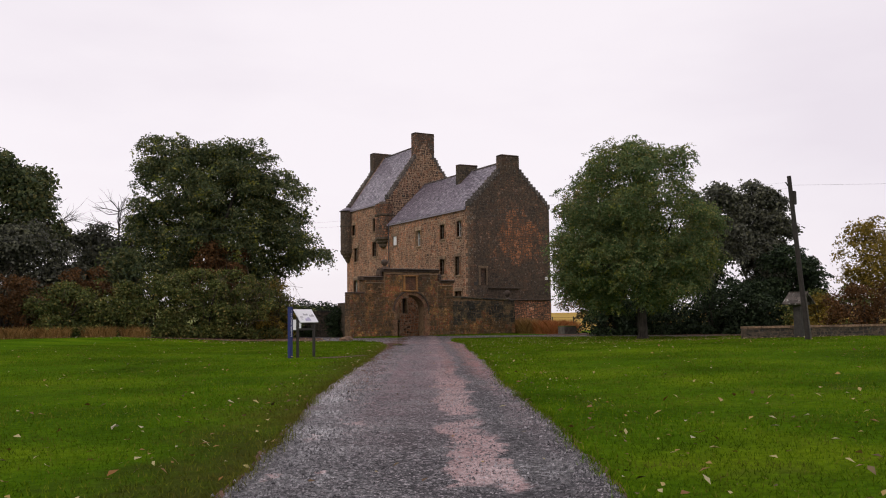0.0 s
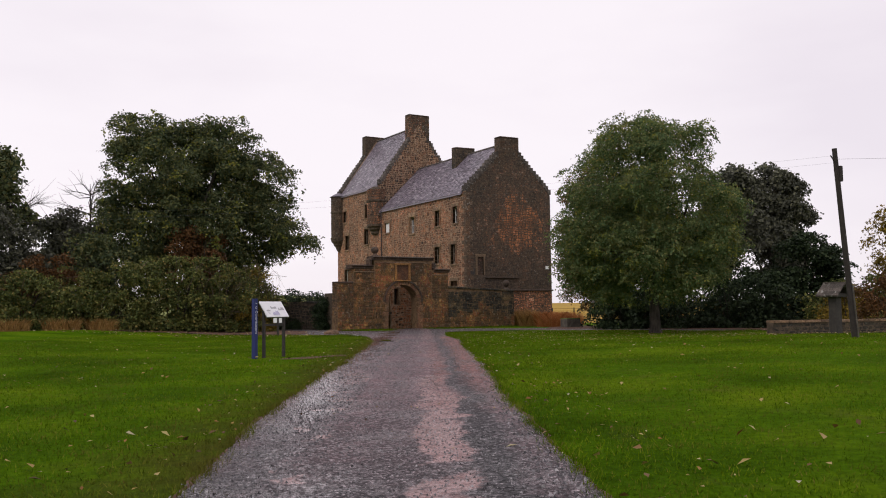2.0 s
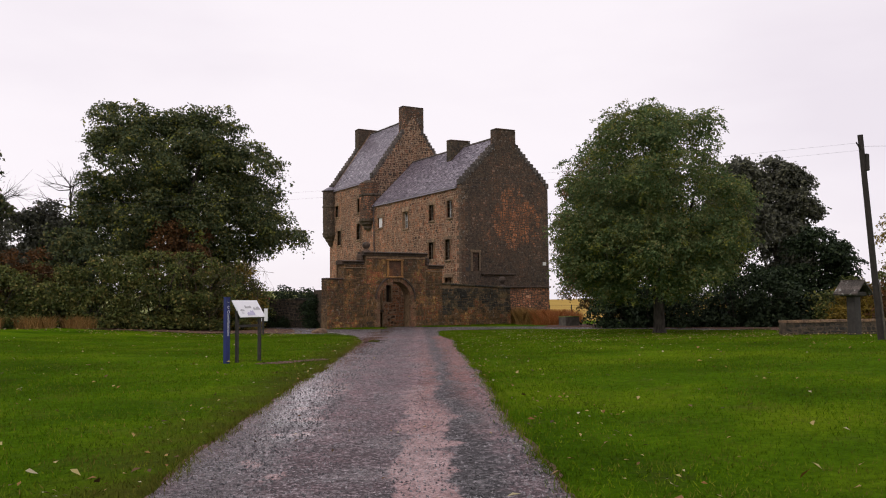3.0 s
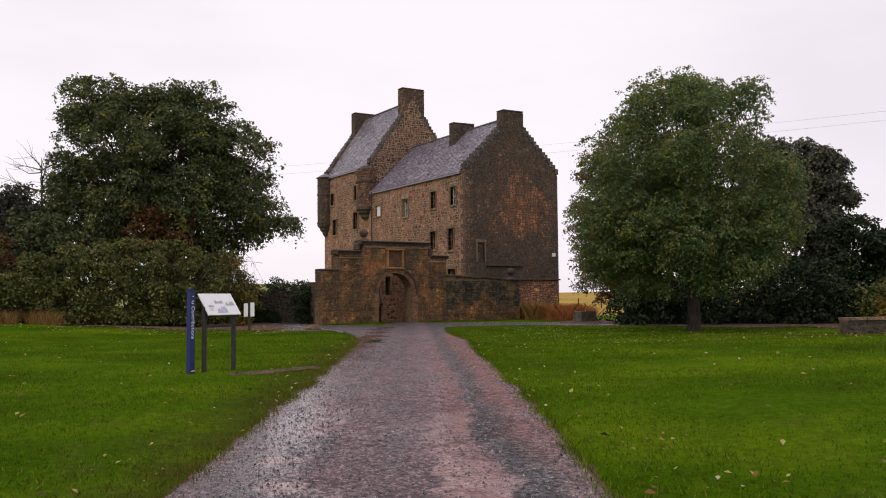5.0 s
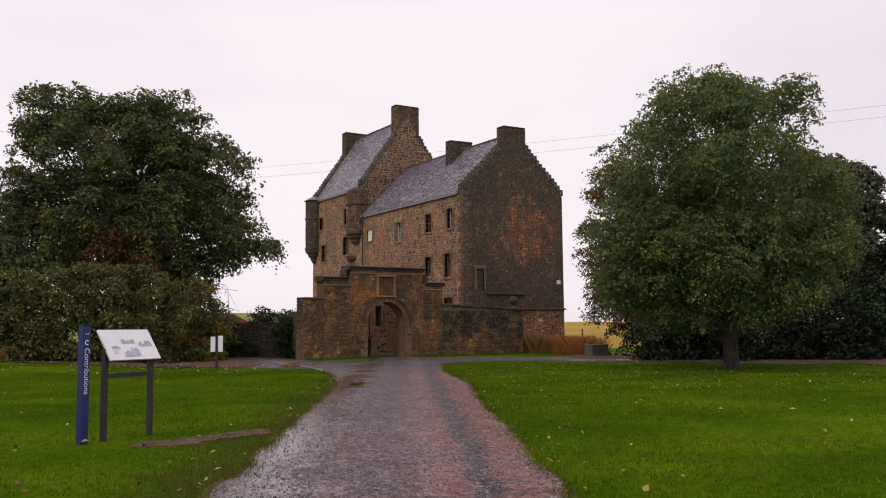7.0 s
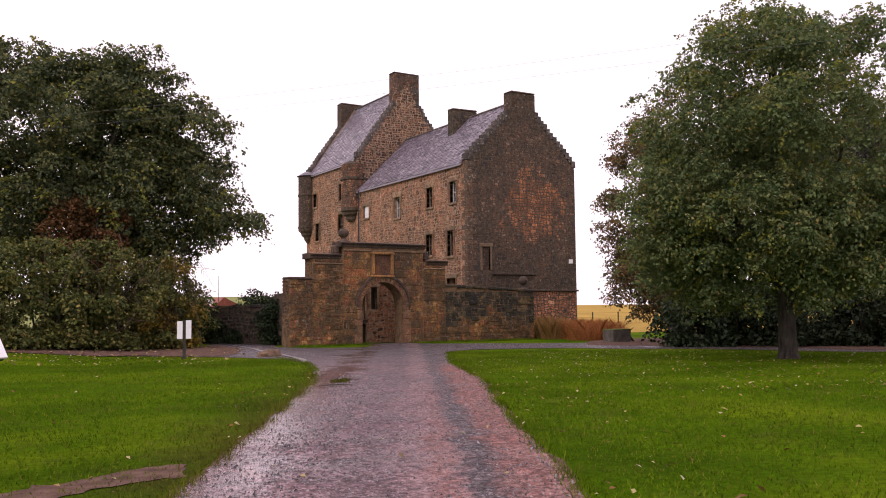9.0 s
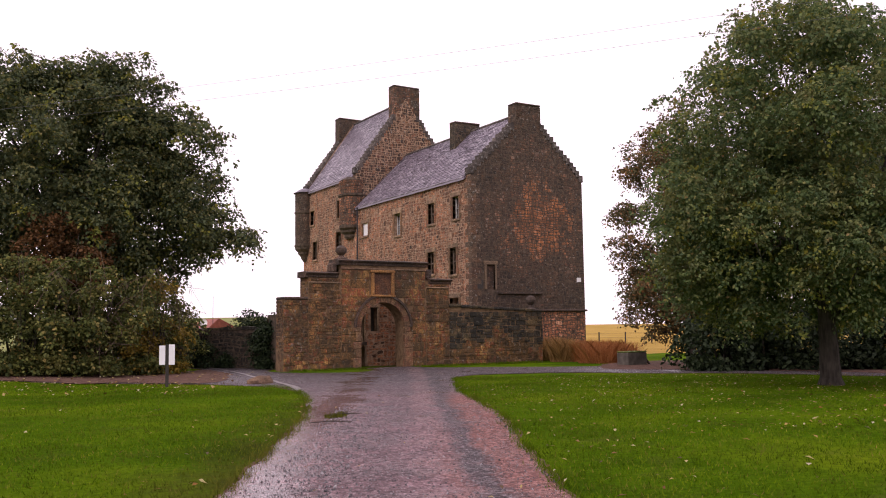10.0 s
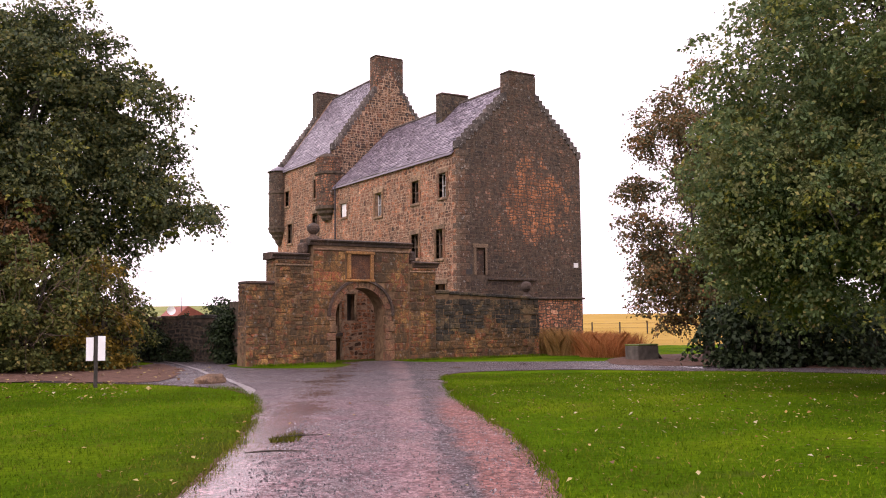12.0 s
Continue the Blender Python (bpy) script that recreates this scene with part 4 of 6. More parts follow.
def crow_steps(y, depth, eave, ridge, lift, n):
    for sx in (-1, 1):
        for i in range(n):
            t = (i + 0.5) / n
            x = RIDGE_X + sx * (half_t + 0.04) * (1 - t)
            if abs(x - RIDGE_X) < 0.9:
                continue
            z = eave + (ridge - eave) * t - (0.16 if sx < 0 else 0.0)
            ob = new("crow_step", step_mesh)
            rooted(ob, castle)
            rise = (ridge - eave) / n
            ob.matrix_basis = Matrix.Translation((x + rng.uniform(-0.04, 0.04), y + depth / 2, z + lift - rise * 0.4 + rng.uniform(-0.045, 0.045))) @ Matrix.Diagonal((half_t / n * 1.3, depth, rise * 1.75, 1))


crow_steps(GY - 0.03, 0.5, EAVE, RIDGE, 0.33, 17)
crow_steps(TY0 - 0.03, 0.5, T_EAVE, T_RIDGE, 0.33, 22)
crow_steps(TY1 - 0.72, 0.75, T_EAVE, T_RIDGE, 0.33, 22)


def chimney(x0, x1, y0, y1, z0, z1, material):
    ch = wpart("chimney", boxed(x0 + 0.05, x1 - 0.05, y0 + 0.05, y1 - 0.05, z0, z1 - 0.14), m_mortar_dark, castle, "square rubble chimney stack with a thin coping")
    verts, faces = [], []
    for f, w in ((Face((x0 + 0.04, y0 + 0.05, 0), (1, 0, 0)), x1 - x0 - 0.08), (Face((x0 + 0.05, y1 - 0.04, 0), (0, -1, 0)), y1 - y0 - 0.08), (Face((x1 - 0.05, y0 + 0.04, 0), (0, 1, 0)), y1 - y0 - 0.08)):
        stone_faces(f, courses(0, w, z0, z1 - 0.14, rng), rng, verts, faces)
    sw = part_data("chimney_stonework", mesh_of("chimney_stonework", verts, faces), material, ch)
    tagged(sw, kind="stuff")
    cp = boxed(x0 + 0.01, x1 - 0.01, y0 + 0.01, y1 - 0.01, z1 - 0.14, z1, bevel=0.06, jitter=0.03, rng=rng)
    part("coping", cp, m_cornice, ch)
    # children share the castle's frame through the stack
    for o in ch.children:
        o.matrix_parent_inverse = Matrix()


chimney(40.32, 42.16, GY - 0.02, GY + 0.85, 13.0, 14.48, m_gable)
chimney(39.82, 41.75, 63.85, 64.6, 12.4, 14.52, m_black)
chimney(40.12, 42.28, TY0 - 0.02, TY0 + 0.9, 16.4, 19.0, m_tower)
chimney(39.8, 42.2, TY1 - 0.85, TY1 + 0.05, 16.4, 18.4, m_gable)


# windows
def window(y0, y1, z0, z1, fill):
    x = FX
    w = thing("window", (x, (y0 + y1) / 2, z0), "", "")
    for key in ("label", "category"):
        if key in w:
            del w[key]
    w.parent = castle
    w.matrix_parent_inverse = Matrix.Translation(castle.location).inverted()
    hw, hh = (y1 - y0) / 2, z1 - z0
    part("lintel", boxed(-0.05, 0.2, -hw - 0.2, hw + 0.2, hh, hh + 0.24, bevel=0.015, jitter=0.008, rng=rng), m_dress, w)
    part("sill", boxed(-0.09, 0.22, -hw - 0.12, hw + 0.12, -0.14, 0.0, bevel=0.02, jitter=0.006, rng=rng), m_dress, w)
    for sgn in (-1, 1):
        z = 0.0
        while z < hh - 0.02:
            h = min(rng.uniform(0.26, 0.42), hh - z)
            wd = rng.uniform(0.13, 0.26)
            a, b = (-hw - wd, -hw) if sgn < 0 else (hw, hw + wd)
            part("jamb_stone", boxed(-0.045, 0.2, a, b, z + 0.005, z + h - 0.005, bevel=0.012), m_dress_one, w)
            z += h
    if fill == "slit":
        part("dark_recess", boxed(0.5, 0.56, -hw, hw, 0, hh), m_inside, w)
        return
    if fill == "board":
        part("white_shutter", boxed(0.06, 0.1, -hw, hw, 0, hh, bevel=0.01), m_white_board, w, "white painted board closing the opening")
        return
    wm = m_frame_white if fill in ("white", "curtain") else m_frame_w
    bm = bmesh.new()
    for a in ((-hw, -hw + 0.06, 0, hh), (hw - 0.06, hw, 0, hh), (-hw + 0.06, hw - 0.06, 0, 0.07), (-hw + 0.06, hw - 0.06, hh - 0.06, hh), (-hw + 0.06, hw - 0.06, hh / 2 - 0.025, hh / 2 + 0.025)):
        box(bm, 0.19, 0.25, *a)
    part("window_frame", bm, wm, w)
    part("glazing_bar", boxed(0.2, 0.24, -0.013, 0.013, 0.07, hh - 0.06), wm, w)
    for a, b in ((-hw + 0.06, -0.013), (0.013, hw - 0.06)):
        for c, d in ((0.07, hh / 2 - 0.025), (hh / 2 + 0.025, hh - 0.06)):
            p = part("pane", boxed(0.216, 0.222, a, b, c, d), m_glass, w)
            p.visible_shadow = False
    if fill == "white":
        part("blind", boxed(0.29, 0.3, -hw + 0.05, hw - 0.05, 0.05, hh * 0.98), m_pane_sheet if z0 > 7 else m_white_board, w, "pale drawn blind")
    elif fill == "curtain":
        # pale wavy sheet behind the glass, standing in for sky reflected in it
        bm = bmesh.new()
        pts = [(0.3 + 0.015 * math.sin(i * 1.9), -hw + 0.06 + (2 * hw - 0.12) * i / 24) for i in range(25)]
        for (xa, ya), (xb, yb) in zip(pts, pts[1:]):
            bm.faces.new([bm.verts.new(q) for q in ((xa, ya, 0.05), (xb, yb, 0.05), (xb, yb, hh - 0.05), (xa, ya, hh - 0.05))])
        part("curtain", bm, m_pane_sheet, w, "wavy grey sheet standing in for sky reflected in the panes")


for wd in WINDOWS:
    window(*wd)

# screens added inside, so that no daylight passes through the rooms
wpart("inner_wall", boxed(FX + 1.6, FX + 1.7, GY + 1, TY1 - 1, 0, EAVE - 0.3), m_inside, castle)
wpart("inner_ceiling", boxed(FX + 0.82, FX + 1.58, GY + 1, TY1 - 1, EAVE - 0.5, EAVE - 0.4), m_inside, castle)

# gable openings and the string ledge
wpart("blocked_window", boxed(FX + 0.95, FX + 1.5, GY + 0.1, GY + 0.3, 3.75, 5.1), m_gable, castle, "blocked gable window with pale margins")
for a, b, c, d in ((0.8, 0.95, 3.75, 5.1), (1.5, 1.62, 3.75, 5.1), (0.75, 1.68, 5.1, 5.3)):
    wpart("margin_stone", boxed(FX + a, FX + b, GY - 0.05, GY + 0.15, c, d, bevel=0.015), m_dress, castle)
# the wall is solid here; a near-black plate paints the opening's shade
wpart("dark_opening", boxed(FX + 0.2, FX + 0.7, GY - 0.012, GY + 0.04, 3.78, 4.28), m_inside, castle)
wpart("gable_ledge", boxed(FX + 1.62, FX + 4.7, GY - 0.14, GY, 3.5, 3.62, bevel=0.02), m_cornice, castle, "thin stone ledge")
wpart("offset_course", boxed(FX + 0.05, RX + 0.1, GY - 0.13, GY, 2.55, 2.66, bevel=0.03), m_cornice, castle)
wpart("air_vent", boxed(44.45, 44.75, GY - 0.07, GY - 0.02, 4.25, 4.5, bevel=0.01), m_white_board, castle, "small pale vent plate")
wpart("corner_pointing", boxed(FX + 0.004, FX + 0.8, GY - 0.004, GY - 0.001, 0.0, EAVE - 0.02), m_mortar_dark, castle)
# quoins at the near corner
z = 0.0
i = 0
while z < EAVE - 0.1:
    h = min(rng.uniform(0.26, 0.36), EAVE - z)
    a, b = (0.6, 0.32) if i % 2 else (0.34, 0.62)
    wpart("quoin", boxed(FX - 0.022, FX + a, GY - 0.022, GY + b, z + 0.004, z + h - 0.004, bevel=0.02), m_quoin, castle)
    z += h
    i += 1
wpart("eaves_course", boxed(FX - 0.1, FX, GY + 0.7, TY0 - 0.6, EAVE - 0.18, EAVE - 0.05, bevel=0.02), m_dress, castle)
# corner turret of the tower, and the corbelled stair turret in the angle
bm = bmesh.new()
lathe(bm, (37.15, 81.2, 0), [(0.15, 6.9), (0.32, 7.15), (0.36, 7.3), (0.55, 7.5), (0.58, 7.65), (0.78, 7.85), (0.8, 8.05), (0.84, 8.07), (0.84, 8.2), (0.78, 8.22), (0.78, 10.55), (0.84, 10.6), (0.84, 10.72), (0.78, 10.76), (0.78, 12.15), (0.92, 12.2)], 20)
wpart("corner_turret", bm, m_mortar_dark, castle, "round corbelled corner turret of dark rubble")
bm = bmesh.new()
lathe(bm, (37.15, 81.2, 0), [(0.9, 12.16), (0.6, 12.4), (0.3, 12.55), (0.02, 12.6)], 20)
wpart("turret_roof", bm, m_slate, castle)
bm = bmesh.new()
lathe(bm, (37.35, 73.25, 0), [(0.5, 7.9), (0.62, 8.05), (0.62, 8.2), (0.82, 8.35), (0.84, 8.5), (1.0, 8.62), (1.0, 8.78), (0.96, 8.8), (0.96, 10.8), (1.04, 10.84), (1.04, 10.96), (0.96, 11.0), (0.94, 11.95), (0.5, 12.2), (0.02, 12.3)], 22)
wpart("stair_turret", bm, m_mortar_dark, castle, "corbelled round stair turret in the angle")
stonework("turret_stonework", Drum(37.15, 81.2, 0.78, 2.2), courses(0, 3.1, 8.25, 10.5, rng) + courses(0, 3.1, 10.78, 12.12, rng), rng, m_gable, castle)
stonework("stair_stonework", Drum(37.35, 73.25, 0.96, 2.0), courses(0, 3.4, 8.85, 10.75, rng) + courses(0, 3.4, 11.0, 11.9, rng), rng, m_front, castle)
bm = bmesh.new()
tube(bm, [(37.0, 71.9, 9.9), (37.0, 71.9, 0.0)], [0.05, 0.05], 8)
wpart("downpipe", bm, m_wire, castle, "dark iron downpipe")


# ---- the gateway and the courtyard walls ----
WY = 51.75
gate = thing("stone_gateway", (28.3, WY, 0.0), "round-arched sandstone gateway with stepped cornice and blank panel", "gateway")
gf = Face((0, WY, 0), (1, 0, 0))                      # u = x
AXC, AR, SPRING = 28.35, 1.05, 1.72


def arch_wall():
    """The centre of the gateway, pierced by a round arch."""
    bm = bmesh.new()
    n = 20
    x0, x1, top = 26.4, 30.45, 4.32
    arc = [(AXC + AR, -0.3), (AXC + AR, SPRING)] + [(AXC + AR * math.cos(math.pi * i / n), SPRING + AR * math.sin(math.pi * i / n)) for i in range(1, n)] + [(AXC - AR, SPRING), (AXC - AR, -0.3)]
    ring = [(x0, -0.3), (x0, top), (x1, top), (x1, -0.3)] + arc
    prism(bm, [Vector((x, WY, z)) for x, z in ring], (0, 0.85, 0))
    return bm


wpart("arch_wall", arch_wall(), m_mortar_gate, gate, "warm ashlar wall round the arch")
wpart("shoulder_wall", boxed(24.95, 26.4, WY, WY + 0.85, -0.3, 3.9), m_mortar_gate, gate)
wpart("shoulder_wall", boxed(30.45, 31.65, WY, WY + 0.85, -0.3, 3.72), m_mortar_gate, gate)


def cornice(x0, x1, z):
    bm = bmesh.new()
    prof = [(0.0, -0.1), (-0.05, -0.09), (-0.07, 0.0), (-0.14, 0.04), (-0.17, 0.09), (0.1, 0.15), (0.85, 0.15), (0.85, -0.1)]
    prism(bm, [Vector((x0, WY + a, z + b)) for a, b in prof], (x1 - x0, 0, 0))
    return bm


wpart("cornice", cornice(26.25, 30.55, 4.4), m_cornice, gate, "projecting moulded cornice, dark with weather")
wpart("cornice", cornice(24.82, 26.25, 3.86), m_cornice, gate)
wpart("cornice", cornice(30.58, 31.75, 3.68), m_cornice, gate)
for x0, x1, z in ((26.4, 30.45, 4.12), (24.95, 26.38, 3.52), (30.47, 31.65, 3.38)):
    wpart("string_moulding", boxed(x0, x1, WY - 0.06, WY, z, z + 0.07, bevel=0.02), m_dress, gate)
# arch ring of voussoirs and jamb stones
for i in range(15):
    a0, a1 = math.pi * i / 15 + 0.008, math.pi * (i + 1) / 15 - 0.008
    bm = bmesh.new()
    ring = [(r * math.cos(a), r * math.sin(a)) for r, a in ((AR - 0.006, a0), (AR + 0.24, a0), (AR + 0.24, (a0 + a1) / 2), (AR + 0.24, a1), (AR - 0.006, a1), (AR - 0.006, (a0 + a1) / 2))]
    prism(bm, [Vector((AXC + x, WY - 0.04, SPRING + z)) for x, z in ring], (0, 0.2, 0))
    wpart("voussoir", bm, m_dress_one, gate)
for sgn in (-1, 1):
    z = 0.0
    while z < SPRING - 0.02:
        h = min(rng.uniform(0.28, 0.45), SPRING - z)
        a, b = sorted((AXC + sgn * (AR - 0.006), AXC + sgn * (AR + rng.choice((0.24, 0.36)))))
        wpart("jamb_stone", boxed(a, b, WY - 0.06, WY + 0.2, z + 0.006, z + h - 0.006, bevel=0.02), m_dress_one, gate)
        z += h
bm = bmesh.new()
for i in range(24):
    a0, a1 = math.pi * i / 24, math.pi * (i + 1) / 24
    ring = [(r * math.cos(a), r * math.sin(a)) for r, a in ((AR + 0.24, a0), (AR + 0.33, a0), (AR + 0.33, a1), (AR + 0.24, a1))]
    prism(bm, [Vector((AXC + x, WY - 0.12, SPRING + z)) for x, z in ring], (0, 0.14, 0))
wpart("hood_mould", bm, m_cornice, gate, "thin dark hood mould over the arch")
# armorial panel
pf = [(27.72, 28.9, 2.98, 3.08), (27.78, 27.9, 3.08, 4.0), (28.73, 28.85, 3.08, 4.0), (27.72, 28.9, 4.0, 4.12)]
for a, b, c, d in pf:
    wpart("panel_frame", boxed(a, b, WY - 0.14, WY + 0.02, c, d, bevel=0.025), m_ochre, gate)
wpart("panel", boxed(27.9, 28.73, WY - 0.03, WY + 0.01, 3.08, 4.0), m_panel_dark, gate, "recessed dark worn panel")
# ball finial and scroll on the gateway
bm = bmesh.new()
lathe(bm, (26.6, WY + 0.4, 0), [(0.3, 4.5), (0.3, 4.58), (0.2, 4.63), (0.12, 4.68), (0.1, 4.74), (0.16, 4.78), (0.22, 4.86), (0.24, 4.95), (0.22, 5.04), (0.14, 5.12), (0.0, 5.16)], 14)
wpart("ball_finial", bm, m_cornice, gate, "round weathered stone ball")
for x0, x1, z in ((26.02, 26.3, 3.98), (30.55, 30.85, 3.8)):
    wpart("scroll_stone", boxed(x0, x1, WY + 0.1, WY + 0.6, z, z + 0.42, bevel=0.08), m_cornice, gate)

# building wall close behind the arch
inner = thing("gate_lodge_wall", (29.0, 54.0, 0.0), "rubble wall with small windows just inside the arch", "wall")
nf = Face((0, 54.0, 0), (1, 0, 0))
nh = [(28.2, 28.56, 1.08, 2.2), (28.28, 28.58, 0.0, 0.88), (28.9, 29.22, 1.55, 2.6)]
wpart("wall_core", holed_wall(nf, 26.5, 31.6, -0.3, 3.3, nh, 0.5), m_mortar, inner)
stonework("wall_stonework", nf, courses(26.5, 31.6, 0.0, 3.3, rng, holes=[(h[0] - 0.08, h[1] + 0.09, h[2] - 0.08, h[3] + 0.12) for h in nh]), rng, m_plinth, inner)
for h in nh:
    wpart("lintel", boxed(h[0] - 0.08, h[1] + 0.09, 53.94, 54.1, h[3], h[3] + 0.12, bevel=0.01), m_dress, inner)
    wpart("jamb_stone", boxed(h[1], h[1] + 0.08, 53.94, 54.1, h[2], h[3], bevel=0.01), m_dress, inner, "pale dressed margin")
    wpart("dark_recess", boxed(h[0] - 0.05, h[1] + 0.05, 54.32, 54.4, h[2] - 0.05, h[3] + 0.05), m_inside, inner)
wpart("sill", boxed(28.12, 28.66, 53.86, 54.1, 0.94, 1.08, bevel=0.02), m_cornice, inner)

lwall = thing("courtyard_wall", (24.4, WY, 0.0), "low brown rubble wall with a squared end beside the gateway", "wall")
bm = bmesh.new()
prism(bm, [Vector((23.88, WY + 0.02, -0.3)), Vector((24.95, WY + 0.02, -0.3)), Vector((24.95, WY + 0.02, 2.86)), Vector((23.92, WY + 0.02, 2.86))], (0, 0.8, 0))
wpart("wall_core", bm, m_mortar_gate, lwall)
wpart("coping", boxed(23.9, 24.95, WY - 0.04, WY + 0.86, 2.86, 2.96, bevel=0.03, jitter=0.015, rng=rng), m_cornice, lwall)

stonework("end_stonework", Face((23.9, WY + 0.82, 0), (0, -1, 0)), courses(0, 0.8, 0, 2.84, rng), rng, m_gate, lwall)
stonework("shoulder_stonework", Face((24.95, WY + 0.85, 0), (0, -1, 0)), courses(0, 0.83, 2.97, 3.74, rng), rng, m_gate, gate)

rwall = thing("courtyard_wall", (34.2, WY, 0.0), "courtyard wall of rubble blackened with damp and moss", "wall")
bm = bmesh.new()
prism(bm, [Vector((31.65, WY + 0.02, -0.3)), Vector((36.85, WY + 0.02, -0.3)), Vector((36.85, WY + 0.02, 2.36)), Vector((31.65, WY + 0.02, 2.6))], (0, 0.7, 0))
wpart("wall_core", bm, m_mortar_gate, rwall)
wpart("return_wall", boxed(36.15, 36.85, WY + 0.72, GY - 0.1, -0.3, 2.36), m_mortar_dark, rwall)
stonework("return_stonework", Face((36.85, WY, 0), (0, 1, 0)), courses(0, GY - WY - 0.1, 0, 2.34, rng), rng, m_black, rwall)
u = 31.65
while u < 36.8:
    w = min(rng.uniform(0.35, 0.7), 36.88 - u)
    z = 2.6 - 0.24 * (u - 31.65) / 5.2
    wpart("cope_stone", boxed(u + 0.006, u + w - 0.006, WY - 0.05, WY + 0.78, z - 0.03, z + rng.uniform(0.07, 0.11), bevel=0.025), m_black_one, rwall)
    u += w
bm = bmesh.new()
lathe(bm, (36.46, WY + 0.36, 0), [(0.24, 2.4), (0.24, 2.5), (0.12, 2.58), (0.09, 2.68), (0.14, 2.72), (0.22, 2.82), (0.24, 2.92), (0.2, 3.05), (0.1, 3.13), (0.0, 3.15)], 14)
wpart("ball_finial", bm, m_cornice, rwall, "stone ball on a short neck")

yard = thing("yard_wall", (23.6, 57.0, 0.0), "old mossy rubble wall running back from the gateway", "wall")
A, B = Vector((25.3, 54.6, 0)), Vector((20.6, 60.2, 0))
yu = (A - B).normalized()
yf = Face(B, yu)
ylen = (A - B).length
bm = bmesh.new()
nn = yf.n
prism(bm, [B + Vector((0, 0, -0.3)), A + Vector((0, 0, -0.3)), A + Vector((0, 0, 1.74)), B + Vector((0, 0, 1.6))], -nn * 0.6)
wpart("wall_core", bm, m_mortar_dark, yard)
stonework("wall_stonework", yf, courses(0, ylen, 0, 1.6, rng), rng, m_black, yard, "dark damp rubble")
wpart("link_wall", boxed(24.4, 25.2, WY + 0.84, 54.9, -0.3, 2.3), m_mortar_dark, yard)
u = 0.0
while u < ylen:
    w = min(rng.uniform(0.4, 0.8), ylen - u)
    bm = bmesh.new()
    z = 1.61 + 0.14 * u / ylen
    p = [yf.at(u + 0.005, z, 0.05), yf.at(u + w - 0.005, z, 0.05), yf.at(u + w - 0.005, z + rng.uniform(0.08, 0.14), 0.03), yf.at(u + 0.005, z + rng.uniform(0.08, 0.14), 0.03)]
    prism(bm, p, -nn * 0.68)
    wpart("cope_stone", bm, m_black_one, yard)
    u += w


# ---- trees, hedges and grasses ----
def lobe_leaves(lobes, count, size, nrng, shell=0.55, per=16, **kw):
    """Leaves in flat drooping sprays that stand round the outer shell of each lobe."""
    vol = np.array([l[3] ** 2 for l in lobes])
    pick = nrng.choice(len(lobes), max(1, count // per), p=vol / vol.sum())
    L = np.array([l[:4] for l in lobes])[pick]
    n = len(L)
    out = nrng.normal(size=(n, 3))
    out[:, 2] += 0.25
    out /= np.linalg.norm(out, axis=1)[:, None]
    r = (shell + (1.35 - shell) * nrng.random(n) ** 0.75)[:, None] * L[:, 3:4]
    c = L[:, :3] + out * r * np.array([1, 1, 0.72])
    up = np.array([0, 0, 0.95]) + out * 0.7 + nrng.normal(scale=0.55, size=(n, 3))
    up /= np.linalg.norm(up, axis=1)[:, None]
    e1 = np.cross(up, nrng.normal(size=(n, 3)))
    e1 /= np.linalg.norm(e1, axis=1)[:, None]
    e2 = np.cross(up, e1)
    reach = (size * nrng.uniform(2.2, 5.5, n))[:, None]
    rep_ = lambda q: np.repeat(q, per, axis=0)
    m = n * per
    ang = nrng.uniform(0, 6.283, m)[:, None]
    rad = (nrng.random(m) ** 0.6)[:, None]
    way = rep_(e1) * np.cos(ang) + rep_(e2) * np.sin(ang)
    p = rep_(c) + way * rad * rep_(reach) - np.array([0, 0, 1.0]) * (rad ** 2) * rep_(reach) * 0.35 + nrng.normal(scale=size * 0.35, size=(m, 3))
    d = way + nrng.normal(scale=0.45, size=(m, 3)) - np.array([0, 0, 0.3])
    d /= np.linalg.norm(d, axis=1)[:, None]
    s = np.cross(d, rep_(up) + nrng.normal(scale=0.75, size=(m, 3)))
    s /= np.linalg.norm(s, axis=1)[:, None] + 1e-9
    k = (size * nrng.uniform(0.65, 1.35, m))[:, None]
    bend = np.cross(s, d) * k * 0.2
    return np.stack([p - d * k * 0.75, p + s * k * 0.5 + bend * 0.6, p + d * k * 0.75 - bend, p - s * k * 0.5 + bend * 0.6], axis=1).reshape(-1, 3)


def crown_lobes(centre, radii, n, lobe, nrng, bottom=-0.75, fill=0.35):
    """Rounded clumps spread through a crown, most of them near its outside."""
    out = []
    while len(out) < n:
        d = nrng.normal(size=3)
        d /= np.linalg.norm(d)
        if d[2] < bottom:
            continue
        t = nrng.uniform(0.72, 0.98) if nrng.random() > fill else nrng.uniform(0.15, 0.7)
        p = np.array(centre) + d * np.array(radii) * t
        out.append((*p, lobe * nrng.uniform(0.65, 1.35)))
    return out


